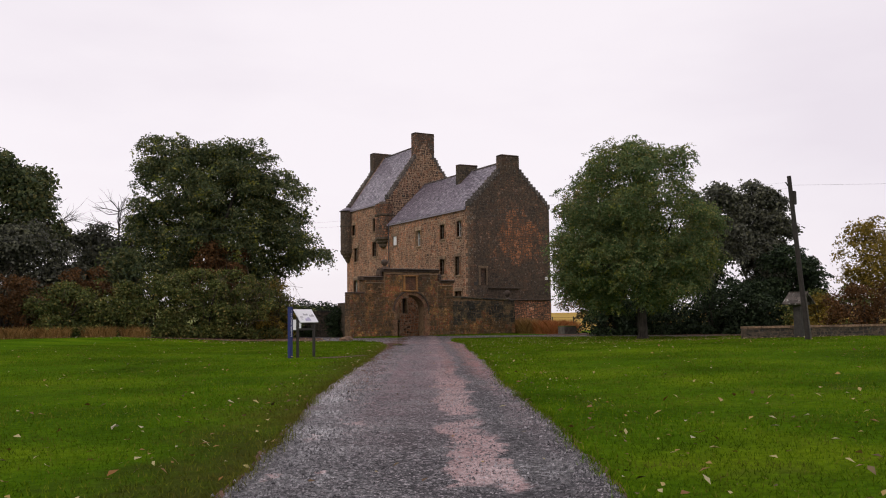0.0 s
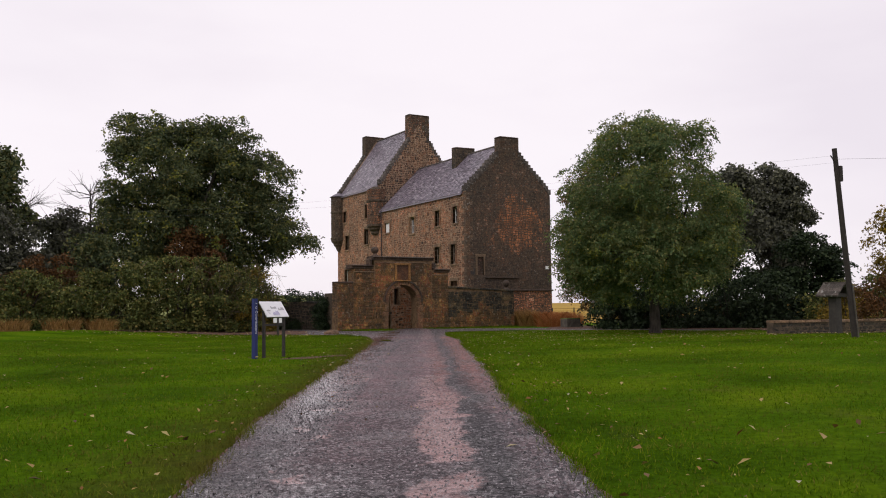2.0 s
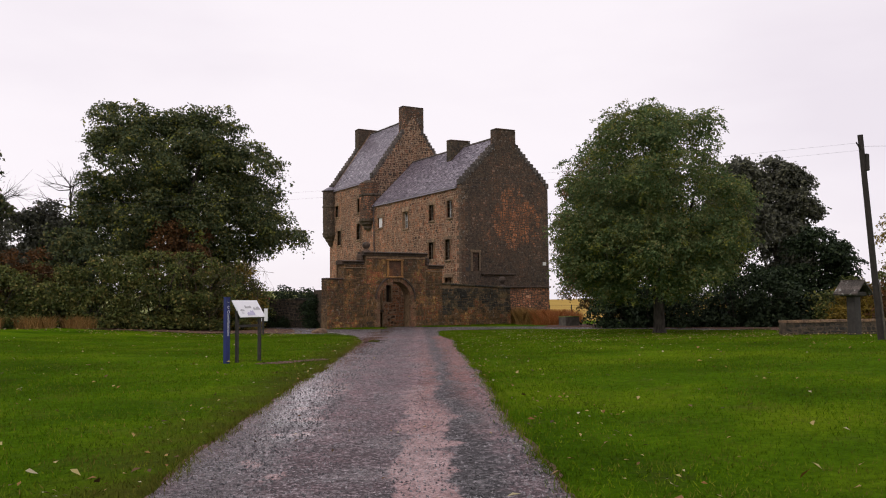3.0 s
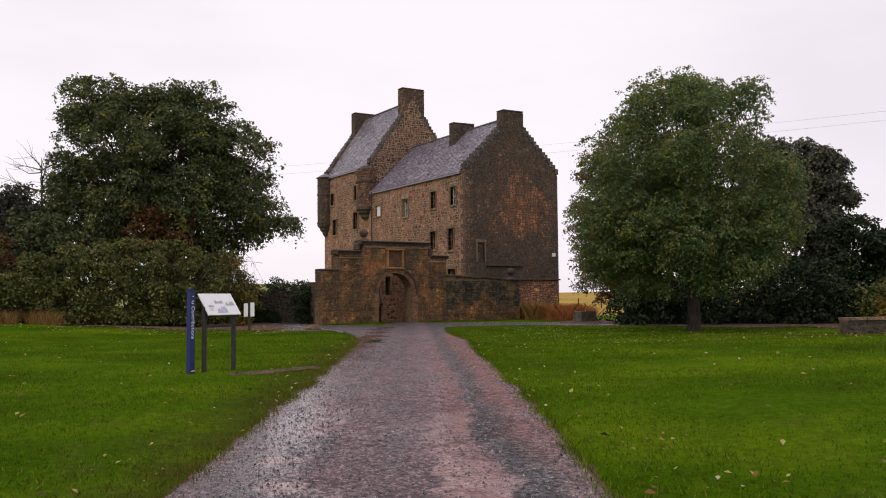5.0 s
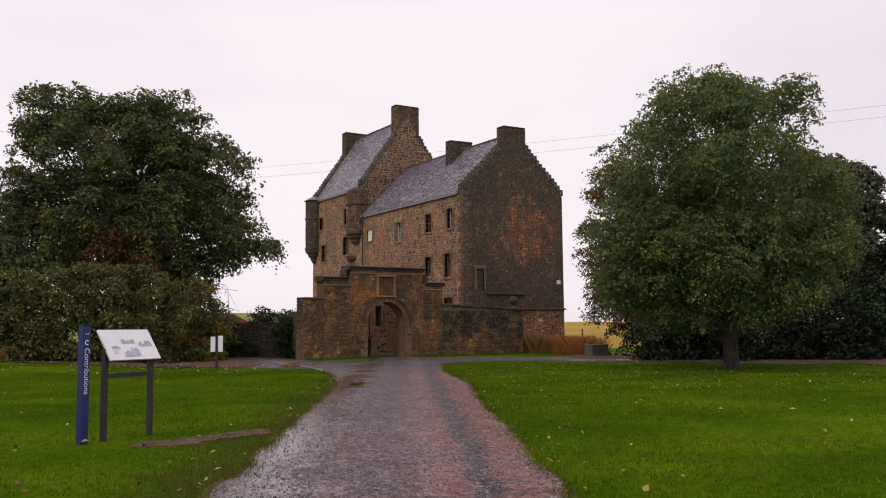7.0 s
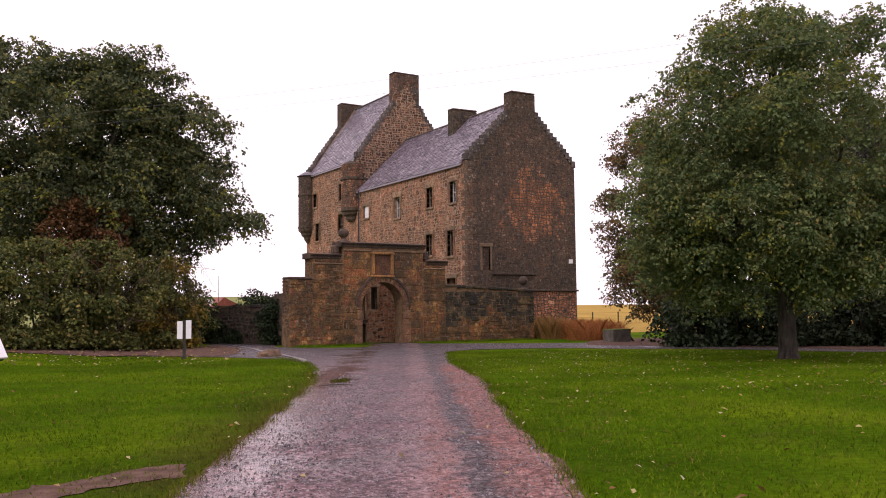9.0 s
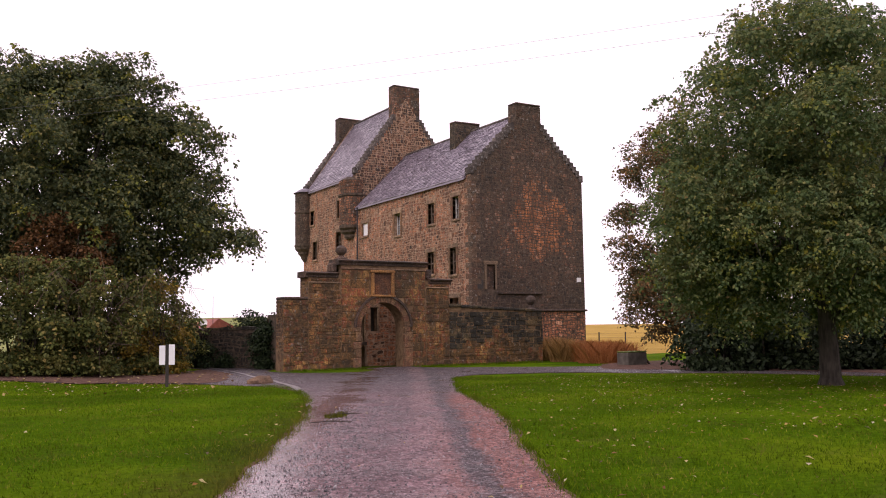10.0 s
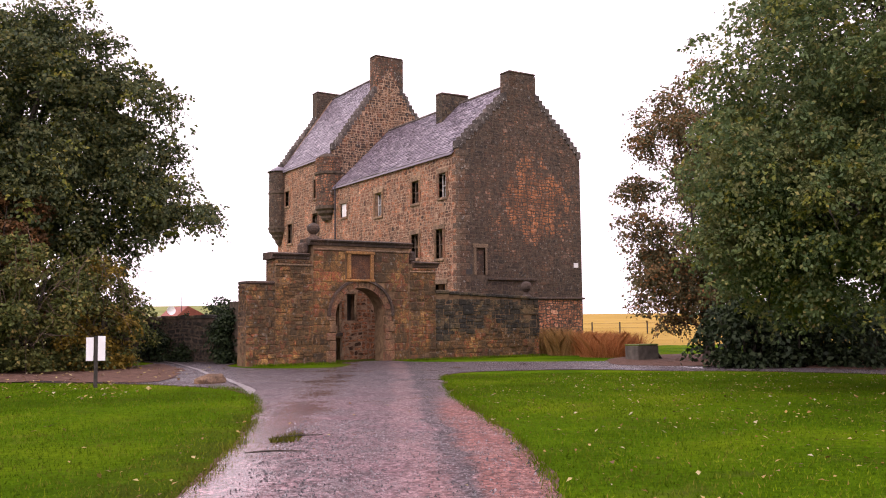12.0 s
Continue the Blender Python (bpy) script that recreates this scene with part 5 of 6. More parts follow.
def tree(base, lobes, leaf, count, leafmat, trunk_r, fork, label, category="tree", seed=1, limbs=14, shell=0.5, name="tree", twigs=True, tips=None):
    nrng = np.random.default_rng(seed)
    base = (base[0], base[1], ground_z(base[0], base[1]) - 0.05)
    t = thing(name, base, label, category)
    L = np.array([l[:3] for l in lobes]) - np.array(base)
    top = L[:, 2].max()
    bm = bmesh.new()
    lean = L[:, :2].mean(axis=0) * 0.5
    tp = [(0, 0, 0), (lean[0] * 0.02, lean[1] * 0.02, 0.25), (lean[0] * 0.1, lean[1] * 0.1, fork * 0.6), (lean[0] * 0.3, lean[1] * 0.3, fork), (lean[0] * 0.8, lean[1] * 0.8, fork + (top - fork) * 0.5), (lean[0], lean[1], top * 0.88)]
    tube(bm, tp, [trunk_r * 1.55, trunk_r * 1.12, trunk_r, trunk_r * 0.85, trunk_r * 0.4, 0.03], 10)
    part("trunk", bm, m_bark, t)
    order = nrng.permutation(len(L))[:limbs]
    for i in order:
        e = L[i]
        h = min(fork * nrng.uniform(0.8, 1.5), max(e[2] - 0.2, fork * 0.8))
        f = h / max(top, 0.1)
        s = np.array([lean[0] * f, lean[1] * f, h])
        m = s * 0.5 + e * 0.5 + np.array([0, 0, 0.12 * np.linalg.norm(e - s)]) + nrng.normal(scale=0.2, size=3)
        bm = bmesh.new()
        r = trunk_r * nrng.uniform(0.28, 0.45)
        tube(bm, [tuple(s), tuple(s * 0.6 + m * 0.4 + np.array([0, 0, 0.08])), tuple(m), tuple(m * 0.5 + e * 0.5), tuple(e)], [r, r * 0.8, r * 0.6, r * 0.4, 0.015], 6)
        if twigs:
            for _ in range(5):
                q = m + (e - m) * nrng.uniform(0.2, 0.9)
                w = q + nrng.normal(scale=0.4, size=3) + (e - m) * 0.1
                tube(bm, [tuple(q), tuple((q + w) / 2 + nrng.normal(scale=0.06, size=3)), tuple(w)], [r * 0.3, r * 0.2, 0.006], 4)
        part("limb", bm, m_bark, t)
    rel = [(l[0] - base[0], l[1] - base[1], l[2] - base[2], l[3]) for l in lobes]
    me = np_mesh("crown", lobe_leaves(rel, count, leaf, nrng, shell), 4)
    tagged(part_data("crown", me, leafmat, t), kind="stuff")
    # brighter, yellower leaves on the outer shell paint in the lit tips
    if tips:
        me = np_mesh("tips", lobe_leaves(rel, count // 13, leaf, nrng, 0.95), 4)
        tagged(part_data("tip_foliage", me, tips, t, "yellow-green outer sprays, brightened in colour as if lit"), kind="stuff")
    return t


nr = np.random.default_rng(5)
# lawn tree beside the drive: a broad round sycamore
lob = crown_lobes((30.8, 32.6, 5.4), (4.15, 4.15, 4.75), 420, 0.5, nr, -0.9, 0.3) + crown_lobes((30.8, 32.6, 3.4), (4.15, 4.15, 2.0), 170, 0.5, nr, -0.85, 0.25)
tree((31.2, 32.7), lob, 0.064, 235000, m_leaf_r, 0.23, 1.9, "broad round green sycamore on the lawn turning yellow", seed=3, limbs=40, shell=0.35, tips=m_leaf_tip)
# tall ash behind the hedge
lob = crown_lobes((16.7, 58.3, 8.2), (5.1, 4.4, 5.0), 230, 0.6, nr, -0.95, 0.25) + crown_lobes((14.3, 59.2, 11.6), (2.5, 2.5, 2.5), 50, 0.55, nr) + crown_lobes((18.4, 57.4, 11.2), (2.4, 2.4, 2.3), 50, 0.55, nr) + crown_lobes((20.7, 56.6, 8.2), (2.3, 2.6, 3.0), 64, 0.55, nr) + crown_lobes((22.3, 56.0, 5.6), (1.9, 2.0, 1.6), 44, 0.45, nr) + crown_lobes((13.4, 60.0, 6.5), (2.2, 2.4, 2.4), 40, 0.55, nr) + crown_lobes((17.4, 57.6, 4.4), (4.4, 2.6, 2.0), 70, 0.6, nr)
tree((17.4, 58.6), lob, 0.105, 140000, m_leaf_l, 0.4, 2.6, "tall dark green ash behind the hedge, yellowing at its top", seed=4, limbs=40, shell=0.35, tips=m_leaf_tip)
# dark copper tree behind the sycamore
lob = crown_lobes((38.7, 44.3, 6.2), (3.3, 3.0, 5.0), 110, 0.5, nr, -0.95) + crown_lobes((36.9, 44.9, 3.4), (1.7, 1.6, 2.3), 20, 0.5, nr) + crown_lobes((38.2, 44.2, 2.2), (2.0, 1.6, 1.7), 20, 0.55, nr)
tree((38.6, 44.2), lob, 0.075, 66000, m_copper, 0.2, 1.4, "dark copper-leaved tree at the lawn's edge", seed=5, limbs=18, shell=0.4)
# tall dark trees at the right
lob = crown_lobes((43.0, 39.0, 6.4), (1.9, 2.4, 3.2), 44, 0.5, nr, -0.9)
tree((43.0, 39.0), lob, 0.14, 24000, m_leaf_dark, 0.22, 1.8, "tall dark tree behind the lawn tree", seed=6, limbs=18)
lob = crown_lobes((50.0, 41.0, 6.5), (2.1, 2.1, 4.0), 50, 0.55, nr, -1.0)
tree((50.3, 40.8), lob, 0.13, 36000, m_leaf_dark, 0.26, 1.2, "ragged dark purplish tree with an uneven top", seed=7, limbs=20)
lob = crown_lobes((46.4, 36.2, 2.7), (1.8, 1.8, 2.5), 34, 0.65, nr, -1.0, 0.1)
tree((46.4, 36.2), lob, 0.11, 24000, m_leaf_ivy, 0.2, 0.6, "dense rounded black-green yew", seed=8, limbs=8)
# golden tree and rusty shrub by the far wall
lob = crown_lobes((42.6, 26.2, 3.9), (3.0, 2.6, 2.7), 34, 0.7, nr, -0.8)
tree((43.6, 25.6), lob, 0.085, 17000, m_leaf_gold, 0.14, 1.2, "young golden-leaved maple beside the wall", seed=9, limbs=16, shell=0.3)
# trees on the far left
lob = crown_lobes((3.2, 62, 8.0), (4.0, 4.0, 4.6), 40, 1.0, nr, -0.8)
tree((3.2, 62.0), lob, 0.17, 30000, m_leaf_l, 0.32, 2.2, "tall green tree beyond the hedge's end", seed=10, limbs=20, shell=0.4)
lob = crown_lobes((10.4, 64, 4.6), (3.4, 3.0, 3.7), 60, 0.6, nr, -0.9)
tree((10.4, 64.0), lob, 0.13, 30000, m_leaf_dark, 0.25, 1.2, "dark pine between the taller trees", seed=11, limbs=14)
lob = crown_lobes((3.0, 56.5, 3.8), (5.6, 2.4, 3.6), 46, 0.95, nr, -0.9)
tree((3.0, 56.5), lob, 0.13, 40000, m_leaf_dark, 0.22, 0.8, "dark spreading thicket tree", seed=12, limbs=12)


def bare_tree(base, h, seed, label):
    r = np.random.default_rng(seed)
    b = (base[0], base[1], ground_z(*base) - 0.05)
    t = thing("bare_tree", b, label, "tree")
    bm = bmesh.new()
    tube(bm, [(0, 0, 0), (0.1, 0, h * 0.4), (0.0, 0.1, h)], [0.16, 0.1, 0.015], 8)
    part("trunk", bm, m_bark, t)
    for i in range(26):
        z = h * r.uniform(0.35, 0.95)
        d = r.normal(size=3)
        d[2] = abs(d[2]) * 0.7 + 0.2
        d /= np.linalg.norm(d)
        e = np.array([0, 0, z]) + d * (h - z * 0.6) * r.uniform(0.25, 0.5)
        bm = bmesh.new()
        s = np.array([0.05, 0.03, z])
        m = (s + e) / 2 + r.normal(scale=0.15, size=3)
        tube(bm, [tuple(s), tuple(m), tuple(e)], [0.04, 0.025, 0.008], 5)
        for _ in range(9):
            q = s + (e - s) * r.uniform(0.3, 1)
            w = q + d * r.uniform(0.3, 0.9) + r.normal(scale=0.35, size=3)
            tube(bm, [tuple(q), tuple((q + w) / 2 + r.normal(scale=0.05, size=3)), tuple(w)], [0.014, 0.01, 0.004], 3)
        part("branch", bm, m_bark, t)
    return t


bare_tree((11.6, 63.0), 9.2, 21, "bare grey leafless tree behind the hedge")
bare_tree((6.8, 60.0), 8.3, 22, "bare grey leafless tree behind the hedge")


# hedge: bushes of their own along the lawn's far edge
def bush(place, radii, count, leaf, m, label, seed, lobes=22, lobe=0.6, stems=0, name="bush"):
    nrng = np.random.default_rng(seed)
    gz = ground_z(*place)
    t = thing(name, (place[0], place[1], gz), label, "bush")
    radii = (radii[0], radii[1], radii[2] * 1.1)
    lobes, lobe = int(lobes * 2.2), lobe * 0.68
    L = crown_lobes((0, 0, radii[2] * 0.42), (radii[0] * 1.08, radii[1] * 1.08, radii[2] * 0.62), lobes, lobe, nrng, -0.75, 0.3)
    L += [(nrng.uniform(-1, 1) * radii[0] * 0.9, nrng.uniform(-0.9, 0.3) * radii[1], nrng.uniform(0.15, 0.5), lobe * 0.9) for _ in range(lobes // 2)]
    v = lobe_leaves(L, int(count * 1.15), leaf * 1.2, nrng, 0.3, per=12)
    v[:, 2] = np.maximum(v[:, 2], 0.02)
    tagged(part_data("foliage", np_mesh("foliage", v, 4), m, t), kind="stuff")
    # woody core
    bm = bmesh.new()
    for i in range(9):
        a = nrng.uniform(0, 6.28)
        r = nrng.uniform(0.2, 0.8)
        e = (math.cos(a) * radii[0] * r, math.sin(a) * radii[1] * r, radii[2] * nrng.uniform(0.5, 0.85))
        s = (e[0] * 0.3, e[1] * 0.3, -0.05)
        tube(bm, [s, ((s[0] + e[0]) / 2, (s[1] + e[1]) / 2, e[2] * 0.6), e], [0.05, 0.035, 0.01], 5)
    part("stem", bm, m_bark, t)
    if stems:
        bm = bmesh.new()
        for i in range(stems):
            x, y = nrng.uniform(-0.9, 0.9) * radii[0], -radii[1] * nrng.uniform(0.6, 1.15)
            z = nrng.uniform(0.2, 0.9) * radii[2]
            d = nrng.normal(size=3) * np.array([0.5, 0.2, 0.6])
            p = np.array([x, y, z])
            tube(bm, [tuple(p - d * 0.7 - (0, 0, 0.1)), tuple(p + (0, -0.08, 0.12)), tuple(p + d * 0.7 - (0, 0, 0.1))], [0.011, 0.009, 0.004], 3)
        part("bramble", bm, m_twig, t, "bare brown bramble stems")
    return t


HEDGE = [((19.0, 53.9), (1.9, 1.5, 3.5), 14000, m_leaf_hedge, 190), ((17.0, 53.0), (2.2, 1.6, 4.0), 18000, m_leaf_hedge, 140), ((14.6, 52.7), (2.2, 1.7, 3.9), 16000, m_leaf_hedge, 40), ((12.0, 52.3), (2.2, 1.6, 3.2), 14000, m_leaf_hedge, 30),
         ((9.4, 52.0), (2.2, 1.5, 2.7), 13000, m_leaf_hedge, 20), ((6.6, 52.0), (2.2, 1.5, 2.6), 12000, m_leaf_hedge, 30), ((3.6, 52.2), (2.4, 1.6, 3.4), 12000, m_leaf_rust, 90), ((0.2, 52.4), (2.6, 1.7, 4.2), 13000, m_leaf_hedge, 60), ((-3.6, 52.6), (3.0, 1.8, 4.6), 12000, m_leaf_dark, 20)]
for i, (p, r, n, m, s) in enumerate(HEDGE):
    tagged(bush(p, r, n, 0.075, m, "overgrown green hedge bush with bramble and autumn leaves" if m is m_leaf_hedge else "overgrown hedge bush, brown and thinning", 40 + i, stems=s // 3), group="hedge along the lawn")
bush((16.2, 54.6), (1.9, 1.2, 5.6), 9000, 0.085, m_leaf_rust, "russet hawthorn standing out of the hedge", 60, lobes=26, lobe=0.5)
bush((11.3, 57.0), (2.6, 1.4, 4.8), 9000, 0.1, m_leaf_l, "tall green scrub behind the hedge", 63, lobes=24, lobe=0.8)
bush((7.0, 57.5), (2.6, 1.4, 4.2), 8000, 0.1, m_leaf_dark, "dark scrub behind the hedge", 64, lobes=22, lobe=0.8)
bush((8.0, 53.6), (1.8, 1.0, 3.6), 7000, 0.08, m_leaf_rust, "russet thorn bush in the hedge", 61, lobes=16, lobe=0.5)
bush((19.2, 53.1), (1.2, 0.8, 3.5), 3500, 0.07, m_leaf_gold, "yellowing top growth of the hedge", 62, lobes=8, lobe=0.4)
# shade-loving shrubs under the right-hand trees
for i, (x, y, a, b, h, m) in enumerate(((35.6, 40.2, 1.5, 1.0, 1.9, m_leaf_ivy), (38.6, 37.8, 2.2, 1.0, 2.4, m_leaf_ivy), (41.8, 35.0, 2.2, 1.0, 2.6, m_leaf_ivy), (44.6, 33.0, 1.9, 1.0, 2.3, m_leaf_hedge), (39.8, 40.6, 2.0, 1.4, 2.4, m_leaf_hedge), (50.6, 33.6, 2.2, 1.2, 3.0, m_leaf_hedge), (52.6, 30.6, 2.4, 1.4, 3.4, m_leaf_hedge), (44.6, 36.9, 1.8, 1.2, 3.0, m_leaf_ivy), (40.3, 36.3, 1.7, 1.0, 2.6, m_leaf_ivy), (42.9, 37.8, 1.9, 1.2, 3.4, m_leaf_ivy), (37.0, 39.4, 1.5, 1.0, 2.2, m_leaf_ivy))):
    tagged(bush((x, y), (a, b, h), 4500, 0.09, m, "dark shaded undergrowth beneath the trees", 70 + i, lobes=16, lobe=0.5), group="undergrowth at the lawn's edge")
bush((38.6, 25.6), (1.7, 1.5, 2.3), 9000, 0.06, m_leaf_rust, "rusty brown hedge shrub by the low wall", 80, lobes=18, lobe=0.5)
bush((41.6, 30.2), (1.5, 0.9, 1.9), 7000, 0.07, m_leaf_gold, "yellow-green shrub below the dark yews", 81, lobes=14, lobe=0.45)
bush((24.7, 55.0), (0.8, 0.9, 1.9), 9000, 0.07, m_leaf_ivy, "dark ivy hanging over the yard wall's end", 82, lobes=14, lobe=0.35, name="ivy")
bush((23.2, 57.6), (1.2, 0.9, 1.75), 6000, 0.07, m_leaf_ivy, "ivy tumbling over the yard wall", 83, lobes=6, lobe=0.35, name="ivy")


def stalks(name, label, category, area, count, height, material, seed, width=0.012):
    """Tall dry stalks and blades as one mass; area gives x, y and the density's middle."""
    r = np.random.default_rng(seed)
    pts = []
    for x, y, rad, k in area:
        n = int(count * k)
        a = r.uniform(0, 6.283, n)
        q = np.sqrt(r.random(n)) * rad
        pts.append(np.stack([x + np.cos(a) * q, y + np.sin(a) * q], axis=1))
    p = np.concatenate(pts)
    z = np.array([ground_z(x, y) for x, y in p])
    b = np.column_stack([p, z])
    h = height * r.uniform(0.45, 1.15, len(p))
    lean = r.normal(scale=0.4, size=(len(p), 2)) * h[:, None]
    tip = b + np.column_stack([lean, h])
    ang = r.uniform(0, 3.14, len(p))
    w = np.column_stack([np.cos(ang), np.sin(ang), np.zeros(len(p))]) * width
    mid = b * 0.4 + tip * 0.6 - np.column_stack([lean * 0.2, np.zeros(len(p))])
    v = np.stack([b - w, b + w, mid + w * 0.8, tip, mid - w * 0.8], axis=1).reshape(-1, 3)
    ob = part_data(name, np_mesh(name, v, 5), material, None)
    return tagged(ob, label, category, kind="stuff")


stalks("dead_bracken", "rust-orange dead bracken and tall grass at the house's foot", "bracken", [(38.8, 55.6, 1.1, 0.2), (40.6, 55.2, 1.4, 0.3), (42.6, 54.8, 1.4, 0.3), (41.2, 52.2, 1.6, 0.3), (39.0, 50.4, 1.4, 0.25), (37.6, 48.6, 1.0, 0.18)], 12000, 0.9, m_fern, 91, 0.005)
stalks("rank_grass", "yellowed rank grass beside the wall", "grass", [(37.4, 54.4, 0.7, 0.3), (38.0, 53.0, 0.9, 0.4), (37.6, 51.2, 0.6, 0.3)], 5000, 1.1, m_hay, 92, 0.006)
stalks("dry_grass", "tawny dry grass along the hedge's foot", "grass", [(-3.0, 50.6, 1.4, 0.5), (-0.6, 50.6, 1.4, 0.5), (1.6, 50.5, 1.2, 0.5), (3.8, 50.4, 1.2, 0.5), (6.0, 50.5, 1.0, 0.3), (8.4, 50.6, 0.9, 0.25), (10.4, 50.8, 0.8, 0.2)], 5200, 0.6, m_hay, 93, 0.009)

# grass blades on the lawns near the drive
r = np.random.default_rng(77)
N = 520000
sv = r.uniform(2.0, 51.0, N)
side_ = np.where(r.random(N) < 0.5, -1.0, 1.0)
off = r.random(N) ** 1.4 * 15.0
bx = 0.175 + sv * AX + side_ * off * AY
by = -0.346 + sv * AY - side_ * off * AX
STEP = 0.1
x_lo, y_lo = -20.0, -20.0
inside_road = np.zeros((800, 900), dtype=bool)
rl = np.array(road_line)
for j in range(900):
    y = y_lo + (j + 0.5) * STEP
    y1, y2 = rl[:, 1], np.roll(rl[:, 1], -1)
    cr = np.nonzero((y1 > y) != (y2 > y))[0]
    xs = np.sort(rl[cr, 0] + (y - y1[cr]) / (y2[cr] - y1[cr]) * (np.roll(rl[:, 0], -1)[cr] - rl[cr, 0]))
    for a, b in zip(xs[::2], xs[1::2]):
        inside_road[max(0, int((a - x_lo) / STEP)):max(0, int((b - x_lo) / STEP)), j] = True


def on_road(x, y):
    return inside_road[np.clip(((x - x_lo) / STEP).astype(int), 0, 799), np.clip(((y - y_lo) / STEP).astype(int), 0, 899)]


keep = ~on_road(bx, by) & ~((bx > 10.4) & (bx < 12.2) & (by > 24.0) & (by < 25.1) & (np.abs(by - 24.0 - (bx - 10.3) * 0.55) < 0.4) & (r.random(N) > 0.65)) & (by < 51.6)
bx, by = bx[keep], by[keep]
bz = np.array([ground_z(x, y) for x, y in zip(bx, by)])
n = len(bx)
h = r.uniform(0.02, 0.052, n)
a = r.uniform(0, 6.283, n)
wv = np.column_stack([np.cos(a), np.sin(a), np.zeros(n)]) * 0.006
b0 = np.column_stack([bx, by, bz])
tip = b0 + np.column_stack([r.normal(scale=0.02, size=(n, 2)), h])
blades = np.stack([b0 - wv, b0 + wv, tip], axis=1).reshape(-1, 3)
tagged(part_data("grass", np_mesh("grass", blades, 3), m_blade, None), "short green lawn grass along the drive", "grass", kind="stuff")


# longer ragged grass that hangs over the drive's edges
q = np.random.default_rng(78)
e = np.array([p for p in road_line[::2] if 4.0 < p[0] * AX + p[1] * AY < 47.0])
k = np.repeat(e, 34, axis=0) + q.normal(scale=0.06, size=(len(e) * 34, 2))
k = k[q.random(len(k)) < 0.35 + 0.65 * (np.sin(k[:, 0] * 3.1 + k[:, 1] * 1.7) > -0.2)]
kz = np.array([ground_z(x, y) + 0.03 * noise.noise((x * 0.3, y * 0.3, 0)) for x, y in k])
b0 = np.column_stack([k, kz])
a = q.uniform(0, 6.283, len(k))
wv = np.column_stack([np.cos(a), np.sin(a), np.zeros(len(k))]) * 0.005
tip = b0 + np.column_stack([q.normal(scale=0.045, size=(len(k), 2)), q.uniform(0.05, 0.12, len(k))])
tagged(part_data("edge_grass", np_mesh("edge_grass", np.stack([b0 - wv, b0 + wv, tip], axis=1).reshape(-1, 3), 3), m_blade, None), "ragged longer grass hanging over the drive's edges", "grass", kind="stuff")


# loose chippings on the drive
def chippings(n, seed, lane=(-2.0, 1.6), size=(0.006, 0.012)):
    q = np.random.default_rng(seed)
    s = 3.0 + 37.0 * q.random(n) ** 1.3
    d = q.uniform(*lane, n)
    x = 0.175 + s * AX + d * AY
    y = -0.346 + s * AY - d * AX
    k = on_road(x, y) & (q.random(n) < 0.35 + 0.65 * np.abs(np.sin(d * 2.2 + 0.8)))
    x, y = x[k], y[k]
    m = len(x)
    z = np.array([ground_z(a, b) + 0.03 * noise.noise((a * 0.3, b * 0.3, 0)) + 0.017 for a, b in zip(x, y)])
    c = np.column_stack([x, y, z])
    r_ = (size[0] + size[1] * q.random(m) ** 2)[:, None]
    a = q.uniform(0, 6.283, m)
    ring = [c + np.column_stack([np.cos(a + w), np.sin(a + w), np.zeros(m)]) * r_ * q.uniform(0.7, 1.2, (m, 1)) for w in (0, 2.1, 4.2)]
    top = c + np.column_stack([q.normal(scale=0.3, size=(m, 2)) * r_, r_[:, 0] * q.uniform(0.7, 1.2, m)])
    return np.stack([ring[0], ring[1], top, ring[1], ring[2], top, ring[2], ring[0], top], axis=1).reshape(-1, 3)


tagged(part_data("broken_tarmac", np_mesh("broken_tarmac", np.concatenate([chippings(15000, 56, (0.95, 1.75), (0.008, 0.02)), chippings(9000, 57, (-1.9, -1.1), (0.007, 0.016))]), 3), m_chip, None), "broken dark tarmac lumps along the drive's shoulders", "gravel", kind="stuff")
tagged(part_data("loose_chippings", np_mesh("loose_chippings", chippings(45000, 55), 3), m_chip, None), "loose grey road chippings scattered on the drive", "gravel", kind="stuff")


def fallen(n, seed, sr, lr, size, keep_road):
    q = np.random.default_rng(seed)
    s = q.uniform(*sr, n)
    d = q.uniform(*lr, n)
    x = 0.175 + s * AX + d * AY
    y = -0.346 + s * AY - d * AX
    k = (~on_road(x, y)) | (q.random(n) < keep_road)
    x, y = x[k], y[k]
    z = np.array([ground_z(p, t) + 0.055 for p, t in zip(x, y)])
    c = np.column_stack([x, y, z])
    m = len(c)
    ang = q.uniform(0, 6.283, m)
    kk = (size * q.uniform(0.5, 1.3, m))[:, None]
    tilt = q.normal(scale=0.3, size=(m, 2))
    d1 = np.column_stack([np.cos(ang), np.sin(ang), tilt[:, 0]]) * kk
    d2 = np.column_stack([-np.sin(ang), np.cos(ang), tilt[:, 1]]) * kk * 0.6
    up = np.array([0, 0, 1.0]) * kk * 0.3
    return np.stack([c - d1, c - d1 * 0.2 + d2 + up, c + d1 + up * 0.5, c - d1 * 0.1 - d2 + up], axis=1).reshape(-1, 3)


# fallen leaves
fl = np.concatenate([fallen(900, 31, (4, 40), (-16, 16), 0.042, 0.06), fallen(500, 32, (2, 14), (-9, 9), 0.05, 0.05), fallen(2200, 33, (34, 50), (3, 17), 0.03, 0.05), fallen(1500, 34, (44, 56), (-24, -6), 0.05, 0.5), fallen(1200, 35, (2, 46), (-3.2, 2.6), 0.03, 0.12)])
